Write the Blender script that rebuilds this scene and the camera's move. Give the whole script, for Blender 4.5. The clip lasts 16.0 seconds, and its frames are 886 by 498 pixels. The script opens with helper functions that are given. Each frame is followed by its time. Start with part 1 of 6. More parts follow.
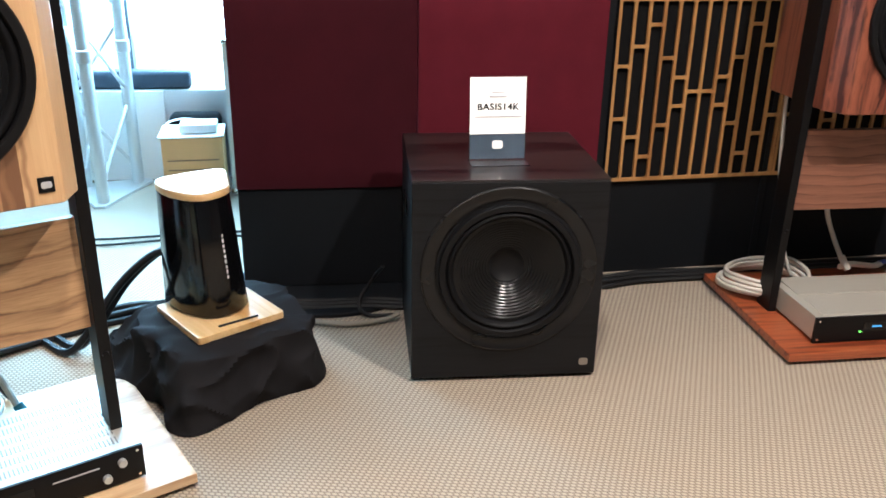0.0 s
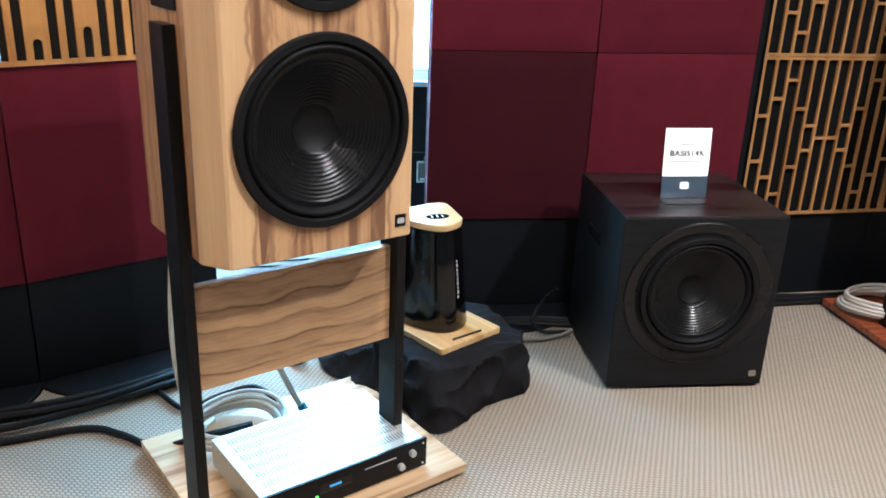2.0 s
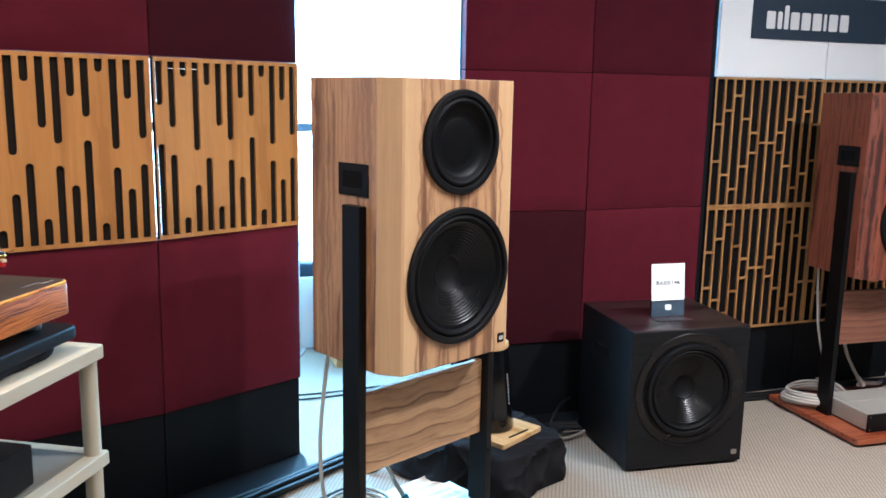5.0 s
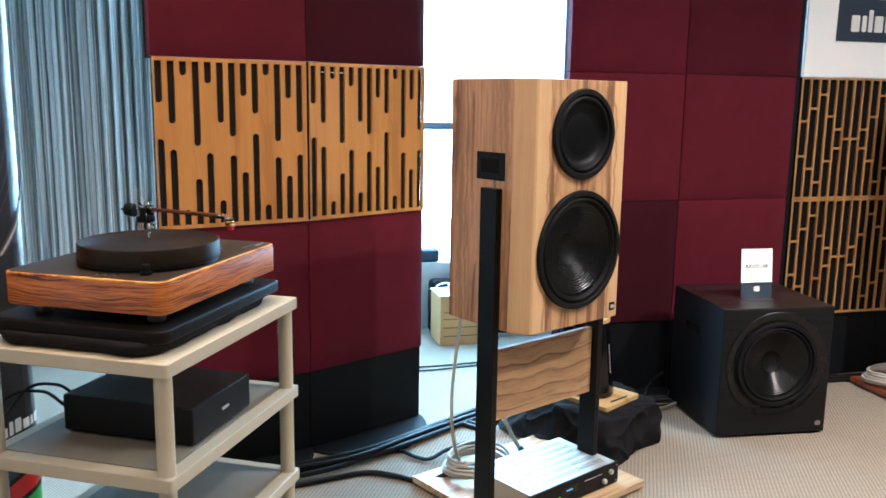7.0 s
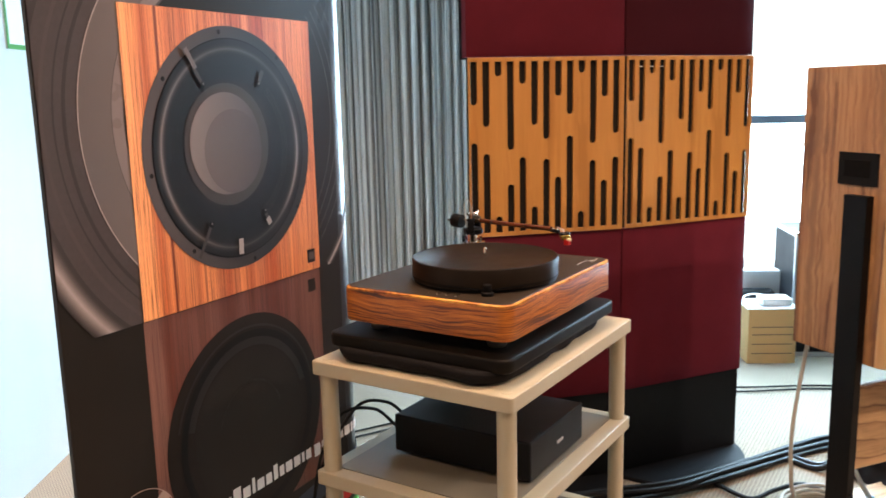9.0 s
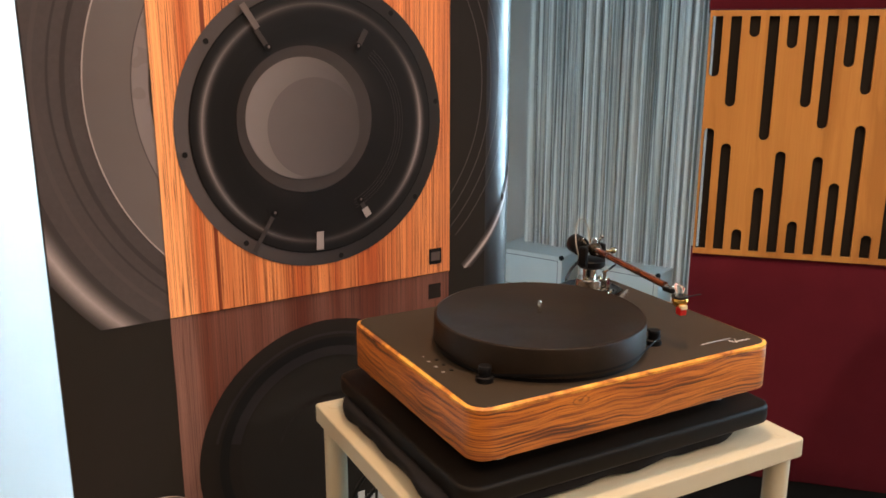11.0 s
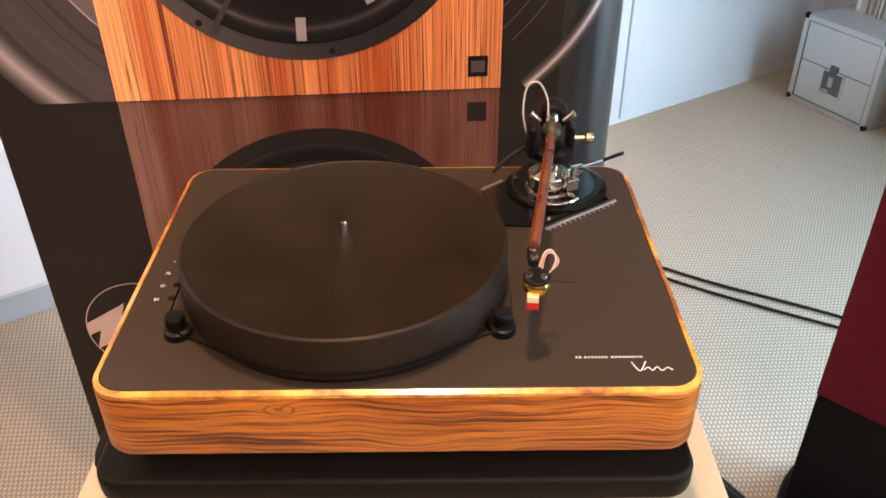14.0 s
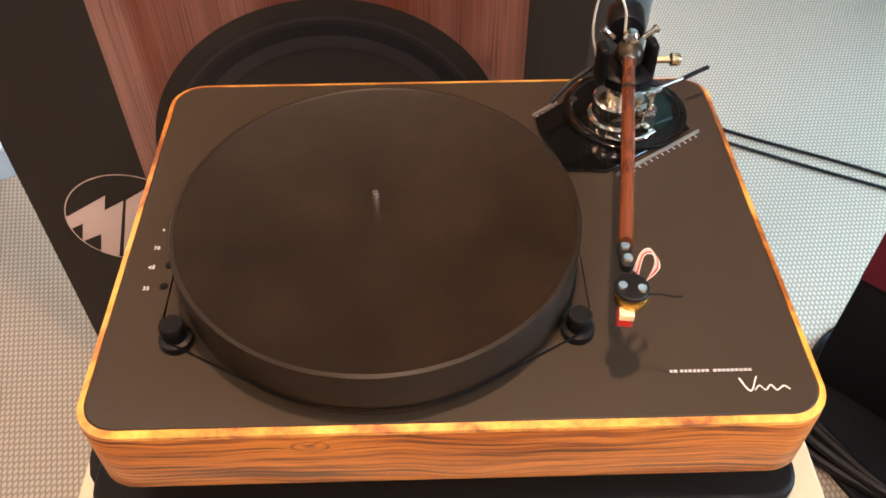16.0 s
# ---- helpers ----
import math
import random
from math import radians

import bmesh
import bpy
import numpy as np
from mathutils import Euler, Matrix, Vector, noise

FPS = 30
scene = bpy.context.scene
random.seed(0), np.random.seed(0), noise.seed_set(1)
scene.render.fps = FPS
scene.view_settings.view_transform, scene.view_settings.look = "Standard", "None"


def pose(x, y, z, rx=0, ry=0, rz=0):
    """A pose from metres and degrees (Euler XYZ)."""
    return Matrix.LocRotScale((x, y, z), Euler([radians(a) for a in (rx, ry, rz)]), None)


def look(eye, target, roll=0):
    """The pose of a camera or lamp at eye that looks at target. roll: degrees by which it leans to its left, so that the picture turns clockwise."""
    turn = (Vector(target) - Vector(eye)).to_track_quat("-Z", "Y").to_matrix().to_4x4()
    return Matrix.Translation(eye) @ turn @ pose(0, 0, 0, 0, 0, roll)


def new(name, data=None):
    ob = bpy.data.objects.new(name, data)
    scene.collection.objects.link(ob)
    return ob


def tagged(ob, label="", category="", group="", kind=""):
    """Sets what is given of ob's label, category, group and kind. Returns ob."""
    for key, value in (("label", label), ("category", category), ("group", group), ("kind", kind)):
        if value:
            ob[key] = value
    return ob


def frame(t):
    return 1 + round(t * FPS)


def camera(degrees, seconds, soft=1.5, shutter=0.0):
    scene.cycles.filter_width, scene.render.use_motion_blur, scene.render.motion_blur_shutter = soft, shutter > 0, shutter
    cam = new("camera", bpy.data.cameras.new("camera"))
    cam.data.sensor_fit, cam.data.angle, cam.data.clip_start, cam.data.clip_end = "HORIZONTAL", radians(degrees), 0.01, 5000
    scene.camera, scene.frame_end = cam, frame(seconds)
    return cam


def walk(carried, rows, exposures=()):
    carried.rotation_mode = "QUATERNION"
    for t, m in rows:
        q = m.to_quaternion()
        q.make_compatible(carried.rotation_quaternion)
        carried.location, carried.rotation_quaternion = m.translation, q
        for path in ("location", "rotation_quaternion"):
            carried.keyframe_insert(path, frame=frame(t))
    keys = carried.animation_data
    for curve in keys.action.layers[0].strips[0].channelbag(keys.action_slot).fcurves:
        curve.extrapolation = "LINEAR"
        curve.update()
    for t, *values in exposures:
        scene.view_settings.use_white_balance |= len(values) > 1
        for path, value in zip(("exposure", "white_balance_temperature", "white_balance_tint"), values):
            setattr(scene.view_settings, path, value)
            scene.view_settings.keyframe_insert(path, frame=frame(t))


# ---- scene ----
cam = camera(55.4, 16.0, soft=1.6, shutter=0.25)
PATH = [
    (0, (0.024, -0.074, 1.172), (-0.69, 1.637, 0.423), 1.0),
    (0.5, (-0.094, -0.18, 1.21), (-0.635, 1.594, 0.46), 1.4),
    (1, (-0.2, -0.389, 1.254), (-0.624, 1.412, 0.493), 2.0),
    (1.5, (-0.311, -0.539, 1.287), (-0.85, 1.233, 0.531), 2.7),
    (2, (-0.452, -0.612, 1.293), (-1.131, 1.133, 0.592), 2.2),
    (2.5, (-0.558, -0.73, 1.33), (-1.138, 1.087, 0.731), 1.0),
    (3, (-0.646, -0.914, 1.351), (-1.044, 0.967, 0.8), 0.7),
    (3.5, (-0.649, -1.079, 1.387), (-1.027, 0.816, 0.872), -0.3),
    (4, (-0.651, -1.198, 1.405), (-1.03, 0.717, 0.97), 0.1),
    (4.5, (-0.645, -1.334, 1.423), (-1.109, 0.574, 1.042), 0.5),
    (4.7, (-0.692, -1.37, 1.417), (-1.17, 0.539, 1.059), 0.8),
    (7, (-0.815, -1.855, 1.393), (-1.448, 0.01, 1.042), 0.8),
    (7.2, (-0.825, -1.898, 1.398), (-1.486, -0.042, 1.053), 1.0),
    (7.5, (-0.837, -1.952, 1.399), (-1.575, -0.126, 1.048), 0.4),
    (8, (-0.899, -1.942, 1.395), (-1.826, -0.205, 1.042), -0.4),
    (8.5, (-1.02, -1.841, 1.398), (-2.063, -0.172, 1.045), -1.4),
    (9, (-1.093, -1.739, 1.406), (-2.26, -0.156, 1.045), -1.3),
    (9.5, (-1.084, -1.545, 1.407), (-2.48, -0.162, 1.034), -0.8),
    (9.7, (-1.063, -1.465, 1.412), (-2.537, -0.169, 1.029), -1.0),
    (11.8, (-1.047, -0.576, 1.48), (-2.867, -0.003, 0.882), 0.7),
    (12, (-1.057, -0.527, 1.471), (-2.882, -0.001, 0.845), 0.6),
    (12.5, (-1.151, -0.399, 1.472), (-2.979, -0.019, 0.756), 0.4),
    (13, (-1.27, -0.305, 1.485), (-3.066, -0.108, 0.625), -0.4),
    (13.5, (-1.357, -0.204, 1.483), (-3.089, -0.177, 0.483), -0.9),
    (14, (-1.406, -0.102, 1.509), (-3.06, -0.209, 0.39), -0.3),
    (14.5, (-1.442, -0.064, 1.523), (-3.017, -0.254, 0.305), -0.9),
    (15, (-1.516, -0.084, 1.527), (-3.033, -0.259, 0.235), -2.6),
    (15.5, (-1.591, -0.131, 1.529), (-3.029, -0.219, 0.141), -2.0),
    (16, (-1.621, -0.169, 1.518), (-2.979, -0.231, 0.051), -0.2),
]
walk(cam, [(t, look(eye, target, roll)) for t, eye, target, roll in PATH],
     [(0.0, 0.18, 5800, 12), (2.0, 0.12, 5300, 9), (3.0, 0.21, 5050, 8), (4.5, 0.14, 5050, 10), (7.0, 0.05, 5600, 12), (7.5, 0.02, 5600, 11), (8.5, -0.03, 7500, 26), (9.0, -0.07, 7300, 26), (9.5, -0.17, 8300, 31), (12.0, -0.03, 6350, 11), (12.5, 0.0, 6450, 10), (13.0, 0.04, 6750, 18), (14.0, 0.16, 7350, 31), (14.5, 0.2, 7450, 31), (15.0, 0.26, 7200, 28), (16.0, 0.32, 6950, 25)])

# ---- world, daylight and ceiling light ----
world = bpy.data.worlds.new("sky")
scene.world = world
world.use_nodes = True
wn = world.node_tree
sky = wn.nodes.new("ShaderNodeTexSky")
sky.sky_type, sky.sun_disc = "NISHITA", False
sky.sun_elevation, sky.sun_rotation = radians(40), radians(-35)
wn.links.new(sky.outputs[0], wn.nodes["Background"].inputs["Color"])
wn.nodes["Background"].inputs["Strength"].default_value = 0.15

ROOM = pose(-5.32, 1.39, 0, 0, 0, 30.0)     # corner of the room; x runs along the window wall, y points outside


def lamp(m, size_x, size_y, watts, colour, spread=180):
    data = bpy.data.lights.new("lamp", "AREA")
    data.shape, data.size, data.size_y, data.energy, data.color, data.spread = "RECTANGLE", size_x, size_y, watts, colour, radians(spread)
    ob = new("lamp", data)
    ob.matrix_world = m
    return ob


# daylight in the openings of the window wall
for wx, watts in ((2.35, 135), (3.55, 225), (4.75, 225)):
    lamp(ROOM @ pose(wx, -0.02, 1.62, -68, 0, 0), 1.1, 2.2, watts, (0.38, 0.75, 1.0))
# warm ceiling lights over the show floor, unseen, inferred from shadows and highlights
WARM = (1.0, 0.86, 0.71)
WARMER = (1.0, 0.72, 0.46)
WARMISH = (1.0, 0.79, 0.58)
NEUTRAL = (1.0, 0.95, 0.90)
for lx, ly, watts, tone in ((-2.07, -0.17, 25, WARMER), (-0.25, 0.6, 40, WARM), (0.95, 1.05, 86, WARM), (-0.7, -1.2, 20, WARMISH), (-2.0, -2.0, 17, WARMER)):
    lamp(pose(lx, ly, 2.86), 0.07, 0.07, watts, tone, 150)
# added fill spot, no source seen, under the ceiling to brighten the bare white wall
lamp(look((-2.70, -1.60, 2.84), (-3.45, -1.15, 1.55)), 0.10, 0.10, 17, NEUTRAL, 50)

# ---- materials ----


class Nodes:
    def __init__(self, name, rough=0.6, metal=0.0, coat=0.0, spec=0.5):
        self.m = bpy.data.materials.new(name)
        self.m.use_nodes = True
        self.t = self.m.node_tree
        self.b = self.t.nodes["Principled BSDF"]
        self.b.inputs["Roughness"].default_value = rough
        self.b.inputs["Metallic"].default_value = metal
        self.b.inputs["Coat Weight"].default_value = coat
        self.b.inputs["Coat Roughness"].default_value = 0.12
        self.b.inputs["Specular IOR Level"].default_value = spec
        self.coord = None

    def put(self, socket, value):
        if isinstance(value, bpy.types.NodeSocket):
            self.t.links.new(value, socket)
        elif isinstance(value, (tuple, list)) and len(value) == 3 and socket.type == "RGBA":
            socket.default_value = (*value, 1)
        else:
            socket.default_value = value

    def add(self, kind, out=0, **inputs):
        n = self.t.nodes.new(kind)
        for k, v in inputs.items():
            key = k.replace("_", " ")
            self.put(n.inputs[key], v)
        return n.outputs[out]

    def math(self, op, a, b=0.0, c=0.0):
        n = self.t.nodes.new("ShaderNodeMath")
        n.operation = op
        for i, v in enumerate((a, b, c)):
            self.put(n.inputs[i], v)
        return n.outputs[0]

    def where(self):
        if self.coord is None:
            self.coord = self.t.nodes.new("ShaderNodeTexCoord").outputs["Object"]
        return self.coord

    def mapped(self, scale, rot=(0, 0, 0), loc=(0, 0, 0)):
        n = self.t.nodes.new("ShaderNodeMapping")
        self.put(n.inputs["Vector"], self.where())
        n.inputs["Scale"].default_value = scale
        n.inputs["Rotation"].default_value = rot
        n.inputs["Location"].default_value = loc
        return n.outputs[0]

    def noise(self, scale, detail=4, rough=0.55, dist=0.0, vec=None):
        n = self.t.nodes.new("ShaderNodeTexNoise")
        self.put(n.inputs["Vector"], vec if vec is not None else self.where())
        n.inputs["Scale"].default_value, n.inputs["Detail"].default_value = scale, detail
        n.inputs["Roughness"].default_value, n.inputs["Distortion"].default_value = rough, dist
        return n.outputs[0]

    def ramp(self, fac, *stops):
        n = self.t.nodes.new("ShaderNodeValToRGB")
        self.put(n.inputs[0], fac)
        e = n.color_ramp.elements
        while len(e) < len(stops):
            e.new(0.5)
        for el, (p, c) in zip(e, stops):
            el.position, el.color = p, (*c, 1)
        return n.outputs[0]

    def mix(self, fac, a, b, mode="MIX"):
        n = self.t.nodes.new("ShaderNodeMix")
        n.data_type, n.blend_type = "RGBA", mode
        self.put(n.inputs[0], fac)
        self.put(n.inputs[6], a)
        self.put(n.inputs[7], b)
        return n.outputs[2]

    def xyz(self, vec=None):
        n = self.t.nodes.new("ShaderNodeSeparateXYZ")
        self.put(n.inputs[0], vec if vec is not None else self.where())
        return n.outputs

    def bump(self, height, strength=0.3, dist=0.002):
        n = self.t.nodes.new("ShaderNodeBump")
        n.inputs["Strength"].default_value, n.inputs["Distance"].default_value = strength, dist
        self.put(n.inputs["Height"], height)
        self.t.links.new(n.outputs[0], self.b.inputs["Normal"])

    def colour(self, c):
        self.put(self.b.inputs["Base Color"], c)

    def rough(self, r):
        self.put(self.b.inputs["Roughness"], r)

    def random(self):
        return self.t.nodes.new("ShaderNodeObjectInfo").outputs["Random"]


def plain(name, c, rough=0.5, metal=0.0, coat=0.0, vary=0.12, grain=60.0, bump=0.05, spec=0.5):
    k = Nodes(name, rough, metal, coat, spec)
    f = k.noise(grain, 5)
    g = k.noise(4.0, 3)
    lo, hi = tuple(v * (1 - vary) for v in c), tuple(min(1, v * (1 + vary)) for v in c)
    k.colour(k.mix(k.math("MULTIPLY_ADD", g, 0.6, k.math("MULTIPLY", f, 0.4)), lo, hi))
    k.rough(k.math("MULTIPLY_ADD", g, 0.16, rough - 0.08))
    if bump:
        k.bump(f, bump, 0.001)
    return k.m


def glow(name, c, strength):
    k = Nodes(name, 0.5)
    k.colour((0, 0, 0))
    k.put(k.b.inputs["Emission Color"], c)
    k.b.inputs["Emission Strength"].default_value = strength
    return k.m


def fabric(name, lo, hi):
    k = Nodes(name, 0.92, spec=0.15)
    w = k.noise(900.0, 2)
    c = k.noise(9.0, 4)
    r = k.math("MULTIPLY_ADD", k.random(), 0.2, 0.15)
    k.colour(k.mix(k.math("MULTIPLY_ADD", c, 0.5, r), lo, hi))
    k.b.inputs["Sheen Weight"].default_value = 0.25
    k.b.inputs["Sheen Roughness"].default_value = 0.5
    k.put(k.b.inputs["Sheen Tint"], (0.5, 0.12, 0.2))
    k.bump(k.math("MULTIPLY_ADD", c, 2.0, w), 0.25, 0.0012)
    return k.m


def upright_wood(name, light, mid, dark, freq, rough, band=None, coat=0.1):
    """Veneer whose grain runs upwards; band: half width of the dark heart on the front, with pale sapwood beside it."""
    k = Nodes(name, rough, coat=coat)
    wob = k.math("MULTIPLY_ADD", k.noise(1.0, 2, vec=k.mapped((9, 9, 15))), 0.11, k.noise(1.0, 2, vec=k.mapped((3, 3, 1.6))))
    warp = k.t.nodes.new("ShaderNodeVectorMath")
    warp.operation = "MULTIPLY_ADD"
    k.put(warp.inputs[0], k.add("ShaderNodeCombineXYZ", X=wob, Y=wob))
    warp.inputs[1].default_value = (0.10, 0.10, 0)
    k.put(warp.inputs[2], k.where())
    mp = k.t.nodes.new("ShaderNodeMapping")
    k.put(mp.inputs["Vector"], warp.outputs[0])
    mp.inputs["Scale"].default_value = (freq, freq, freq * 0.035)
    s = k.noise(1.0, 5, 0.6, 0.15, vec=mp.outputs[0])
    fine = k.noise(1.0, 3, vec=k.mapped((420, 420, 7)))
    c = k.ramp(s, (0.39, dark), (0.44, mid), (0.49, tuple(0.6 * a + 0.4 * b for a, b in zip(mid, light))), (0.55, light), (0.61, mid), (0.67, dark))
    if band:
        x, y, z = k.xyz()
        edge = k.math("MULTIPLY_ADD", wob, 0.05, k.math("ABSOLUTE", x))
        out = k.math("MULTIPLY", k.math("GREATER_THAN", edge, band + 0.025), k.math("LESS_THAN", k.math("MULTIPLY_ADD", wob, 0.05, y), 0.095))
        pale = k.ramp(s, (0.3, tuple(v * 1.0 for v in light)), (0.7, tuple(v * b for v, b in zip(light, (1.18, 1.28, 1.34)))))
        # side faces multiplied a little darker and browner than the front
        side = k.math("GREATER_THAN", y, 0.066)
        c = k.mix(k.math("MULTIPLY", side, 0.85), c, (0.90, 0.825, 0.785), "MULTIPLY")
        c = k.mix(out, c, pale)
        # wavy dark veins near the edges of the side and beside the sapwood
        wave = k.math("SUBTRACT", k.noise(1.0, 3, 0.6, vec=k.mapped((2, 2, 6))), 0.5)
        flank = k.math("GREATER_THAN", k.math("ABSOLUTE", x), 0.236)
        veins = 0.0
        for at, wide, gate, along in ((0.092, 0.013, flank, y), (0.118, 0.006, flank, y), (0.300, 0.014, flank, y), (0.272, 0.006, flank, y), (0.118, 0.007, k.math("SUBTRACT", 1.0, flank), k.math("ABSOLUTE", x)), (0.152, 0.005, k.math("SUBTRACT", 1.0, flank), k.math("ABSOLUTE", x))):
            gap = k.math("ABSOLUTE", k.math("SUBTRACT", k.math("MULTIPLY_ADD", wave, 0.075, along), at))
            line = k.math("MULTIPLY", gate, k.math("MAXIMUM", k.math("SUBTRACT", 1.0, k.math("DIVIDE", gap, wide)), 0.0))
            veins = k.math("MAXIMUM", line, veins)
        c = k.mix(k.math("MULTIPLY", k.math("POWER", veins, 0.5), 0.80), c, tuple(0.4 * p + 0.6 * q for p, q in zip(mid, dark)))
    k.colour(k.mix(k.math("MULTIPLY", fine, 0.35), c, mid, "MULTIPLY"))
    k.bump(fine, 0.06, 0.0006)
    return k.m


def lying_wood(name, light, mid, dark, freq, rough, coat=0.1):
    """Veneer whose grain runs level along its face."""
    k = Nodes(name, rough, coat=coat)
    wob = k.noise(1.0, 3, vec=k.mapped((5, 5, 14)))
    warp = k.t.nodes.new("ShaderNodeVectorMath")
    warp.operation = "MULTIPLY_ADD"
    k.put(warp.inputs[0], k.add("ShaderNodeCombineXYZ", Z=wob))
    warp.inputs[1].default_value = (0, 0, 0.055)
    k.put(warp.inputs[2], k.where())
    mp = k.t.nodes.new("ShaderNodeMapping")
    k.put(mp.inputs["Vector"], warp.outputs[0])
    mp.inputs["Scale"].default_value = (freq * 0.03, freq * 0.03, freq)
    s = k.noise(1.0, 5, 0.6, 0.2, vec=mp.outputs[0])
    fine = k.noise(1.0, 3, vec=k.mapped((9, 9, 500)))
    c = k.ramp(s, (0.38, dark), (0.445, mid), (0.51, light), (0.58, light), (0.66, mid))
    k.colour(k.mix(k.math("MULTIPLY", fine, 0.3), c, mid, "MULTIPLY"))
    k.bump(fine, 0.06, 0.0005)
    return k.m


def zebrano_wood():
    """Reddish tan wood with fine wavy brown lines along its faces, flowing round one small knot at the front."""
    k = Nodes("zebrano_solid", 0.36, coat=0.12)
    x, y, z = k.xyz()
    dx, dz = k.math("SUBTRACT", x, 0.155), k.math("SUBTRACT", z, 0.076)
    near = k.math("ADD", k.math("POWER", k.math("DIVIDE", dx, 0.014), 2.0), k.math("POWER", k.math("DIVIDE", dz, 0.0065), 2.0))
    knot = k.math("POWER", 2.718, k.math("MULTIPLY", near, -1.0))
    knot = k.math("MULTIPLY", knot, k.math("LESS_THAN", y, 0.03))
    sway = k.noise(1.0, 2, vec=k.mapped((6, 6, 9)))
    level = k.math("ADD", k.math("MULTIPLY_ADD", sway, 0.035, z), k.math("MULTIPLY", knot, 0.006))
    lines = k.noise(1.0, 4, 0.62, 0.1, vec=k.add("ShaderNodeCombineXYZ", X=k.math("MULTIPLY", x, 5.0), Y=k.math("MULTIPLY", y, 5.0), Z=k.math("MULTIPLY", level, 250.0)))
    hair = k.noise(1.0, 3, 0.6, vec=k.add("ShaderNodeCombineXYZ", X=k.math("MULTIPLY", x, 11.0), Y=k.math("MULTIPLY", y, 11.0), Z=k.math("MULTIPLY", level, 900.0)))
    broad = k.noise(1.0, 2, vec=k.add("ShaderNodeCombineXYZ", X=k.math("MULTIPLY", x, 2.5), Y=k.math("MULTIPLY", y, 2.5), Z=k.math("MULTIPLY", level, 42.0)))
    c = k.ramp(lines, (0.385, (0.075, 0.018, 0.005)), (0.45, (0.31, 0.080, 0.013)), (0.51, (0.54, 0.165, 0.022)), (0.60, (0.62, 0.205, 0.029)), (0.67, (0.31, 0.082, 0.012)))
    c = k.mix(0.8, c, k.ramp(broad, (0.36, (0.66, 0.55, 0.48)), (0.56, (1, 1, 1))), "MULTIPLY")
    c = k.mix(0.8, c, k.ramp(hair, (0.38, (0.50, 0.42, 0.36)), (0.50, (1, 1, 1))), "MULTIPLY")
    ring = k.math("MULTIPLY", k.math("GREATER_THAN", knot, 0.25), k.math("SINE", k.math("MULTIPLY_ADD", near, 7.0, k.math("MULTIPLY", hair, 4.0))))
    c = k.mix(k.math("MULTIPLY", k.math("MAXIMUM", ring, 0.0), 0.75), c, (0.10, 0.035, 0.012))
    k.colour(c)
    k.bump(hair, 0.06, 0.0004)
    return k.m


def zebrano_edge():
    """Bevelled edge, its lit brightness put into the colour; the lines of the wood come out as short flecks."""
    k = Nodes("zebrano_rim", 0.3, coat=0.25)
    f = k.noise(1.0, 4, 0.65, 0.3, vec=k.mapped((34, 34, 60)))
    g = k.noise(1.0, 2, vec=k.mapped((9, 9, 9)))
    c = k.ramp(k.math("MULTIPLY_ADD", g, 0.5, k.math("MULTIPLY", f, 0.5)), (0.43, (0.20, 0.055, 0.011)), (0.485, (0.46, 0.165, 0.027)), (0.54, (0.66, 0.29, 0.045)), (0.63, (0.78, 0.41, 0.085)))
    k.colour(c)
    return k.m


def flame_wood(name, light, mid, dark, bands):
    """Level veneer with swaying rings that show strongly in places and fade into fine streaks in others."""
    k = Nodes(name, 0.45, coat=0.1)
    x, y, z = k.xyz()
    slow = k.noise(1.0, 2, vec=k.mapped((2.6, 2.6, 2)))
    quick = k.noise(1.0, 4, 0.62, vec=k.mapped((11, 11, 16)))
    v = k.math("MULTIPLY_ADD", z, bands, k.math("ADD", k.math("MULTIPLY", slow, 2.2), k.math("MULTIPLY", quick, 0.42)))
    f = k.math("FRACT", v)
    rings = k.ramp(f, (0.0, mid), (0.07, light), (0.50, tuple(0.6 * a + 0.4 * b for a, b in zip(light, mid))), (0.86, mid), (0.95, dark), (1.0, mid))
    streak = k.noise(1.0, 4, 0.6, vec=k.add("ShaderNodeCombineXYZ", X=k.math("MULTIPLY", x, 4.0), Y=k.math("MULTIPLY", y, 4.0), Z=k.math("MULTIPLY", v, 2.6)))
    faint = k.ramp(k.noise(1.0, 2, vec=k.mapped((7, 7, 22))), (0.36, (0.40, 0.40, 0.40)), (0.56, (1, 1, 1)))
    c = k.mix(faint, k.ramp(streak, (0.34, dark), (0.46, mid), (0.58, light)), rings)
    fine = k.noise(1.0, 4, 0.65, vec=k.mapped((12, 12, 420)))
    k.colour(k.mix(0.6, c, k.ramp(fine, (0.34, (0.66, 0.60, 0.55)), (0.58, (1, 1, 1))), "MULTIPLY"))
    k.bump(fine, 0.06, 0.0005)
    return k.m


def top_wood(name, light, mid, dark, freq, rough, coat=0.1, spec=0.5):
    """Boards and panels that lie flat, or face the room, with the grain along x."""
    k = Nodes(name, rough, coat=coat, spec=spec)
    s = k.noise(1.0, 5, 0.6, 0.3, vec=k.mapped((freq * 0.05, freq, freq)))
    fine = k.noise(1.0, 3, vec=k.mapped((12, 300, 300)))
    c = k.ramp(s, (0.36, dark), (0.45, mid), (0.54, light), (0.66, mid))
    k.colour(k.mix(k.math("MULTIPLY", fine, 0.3), c, mid, "MULTIPLY"))
    k.bump(fine, 0.06, 0.0005)
    return k.m


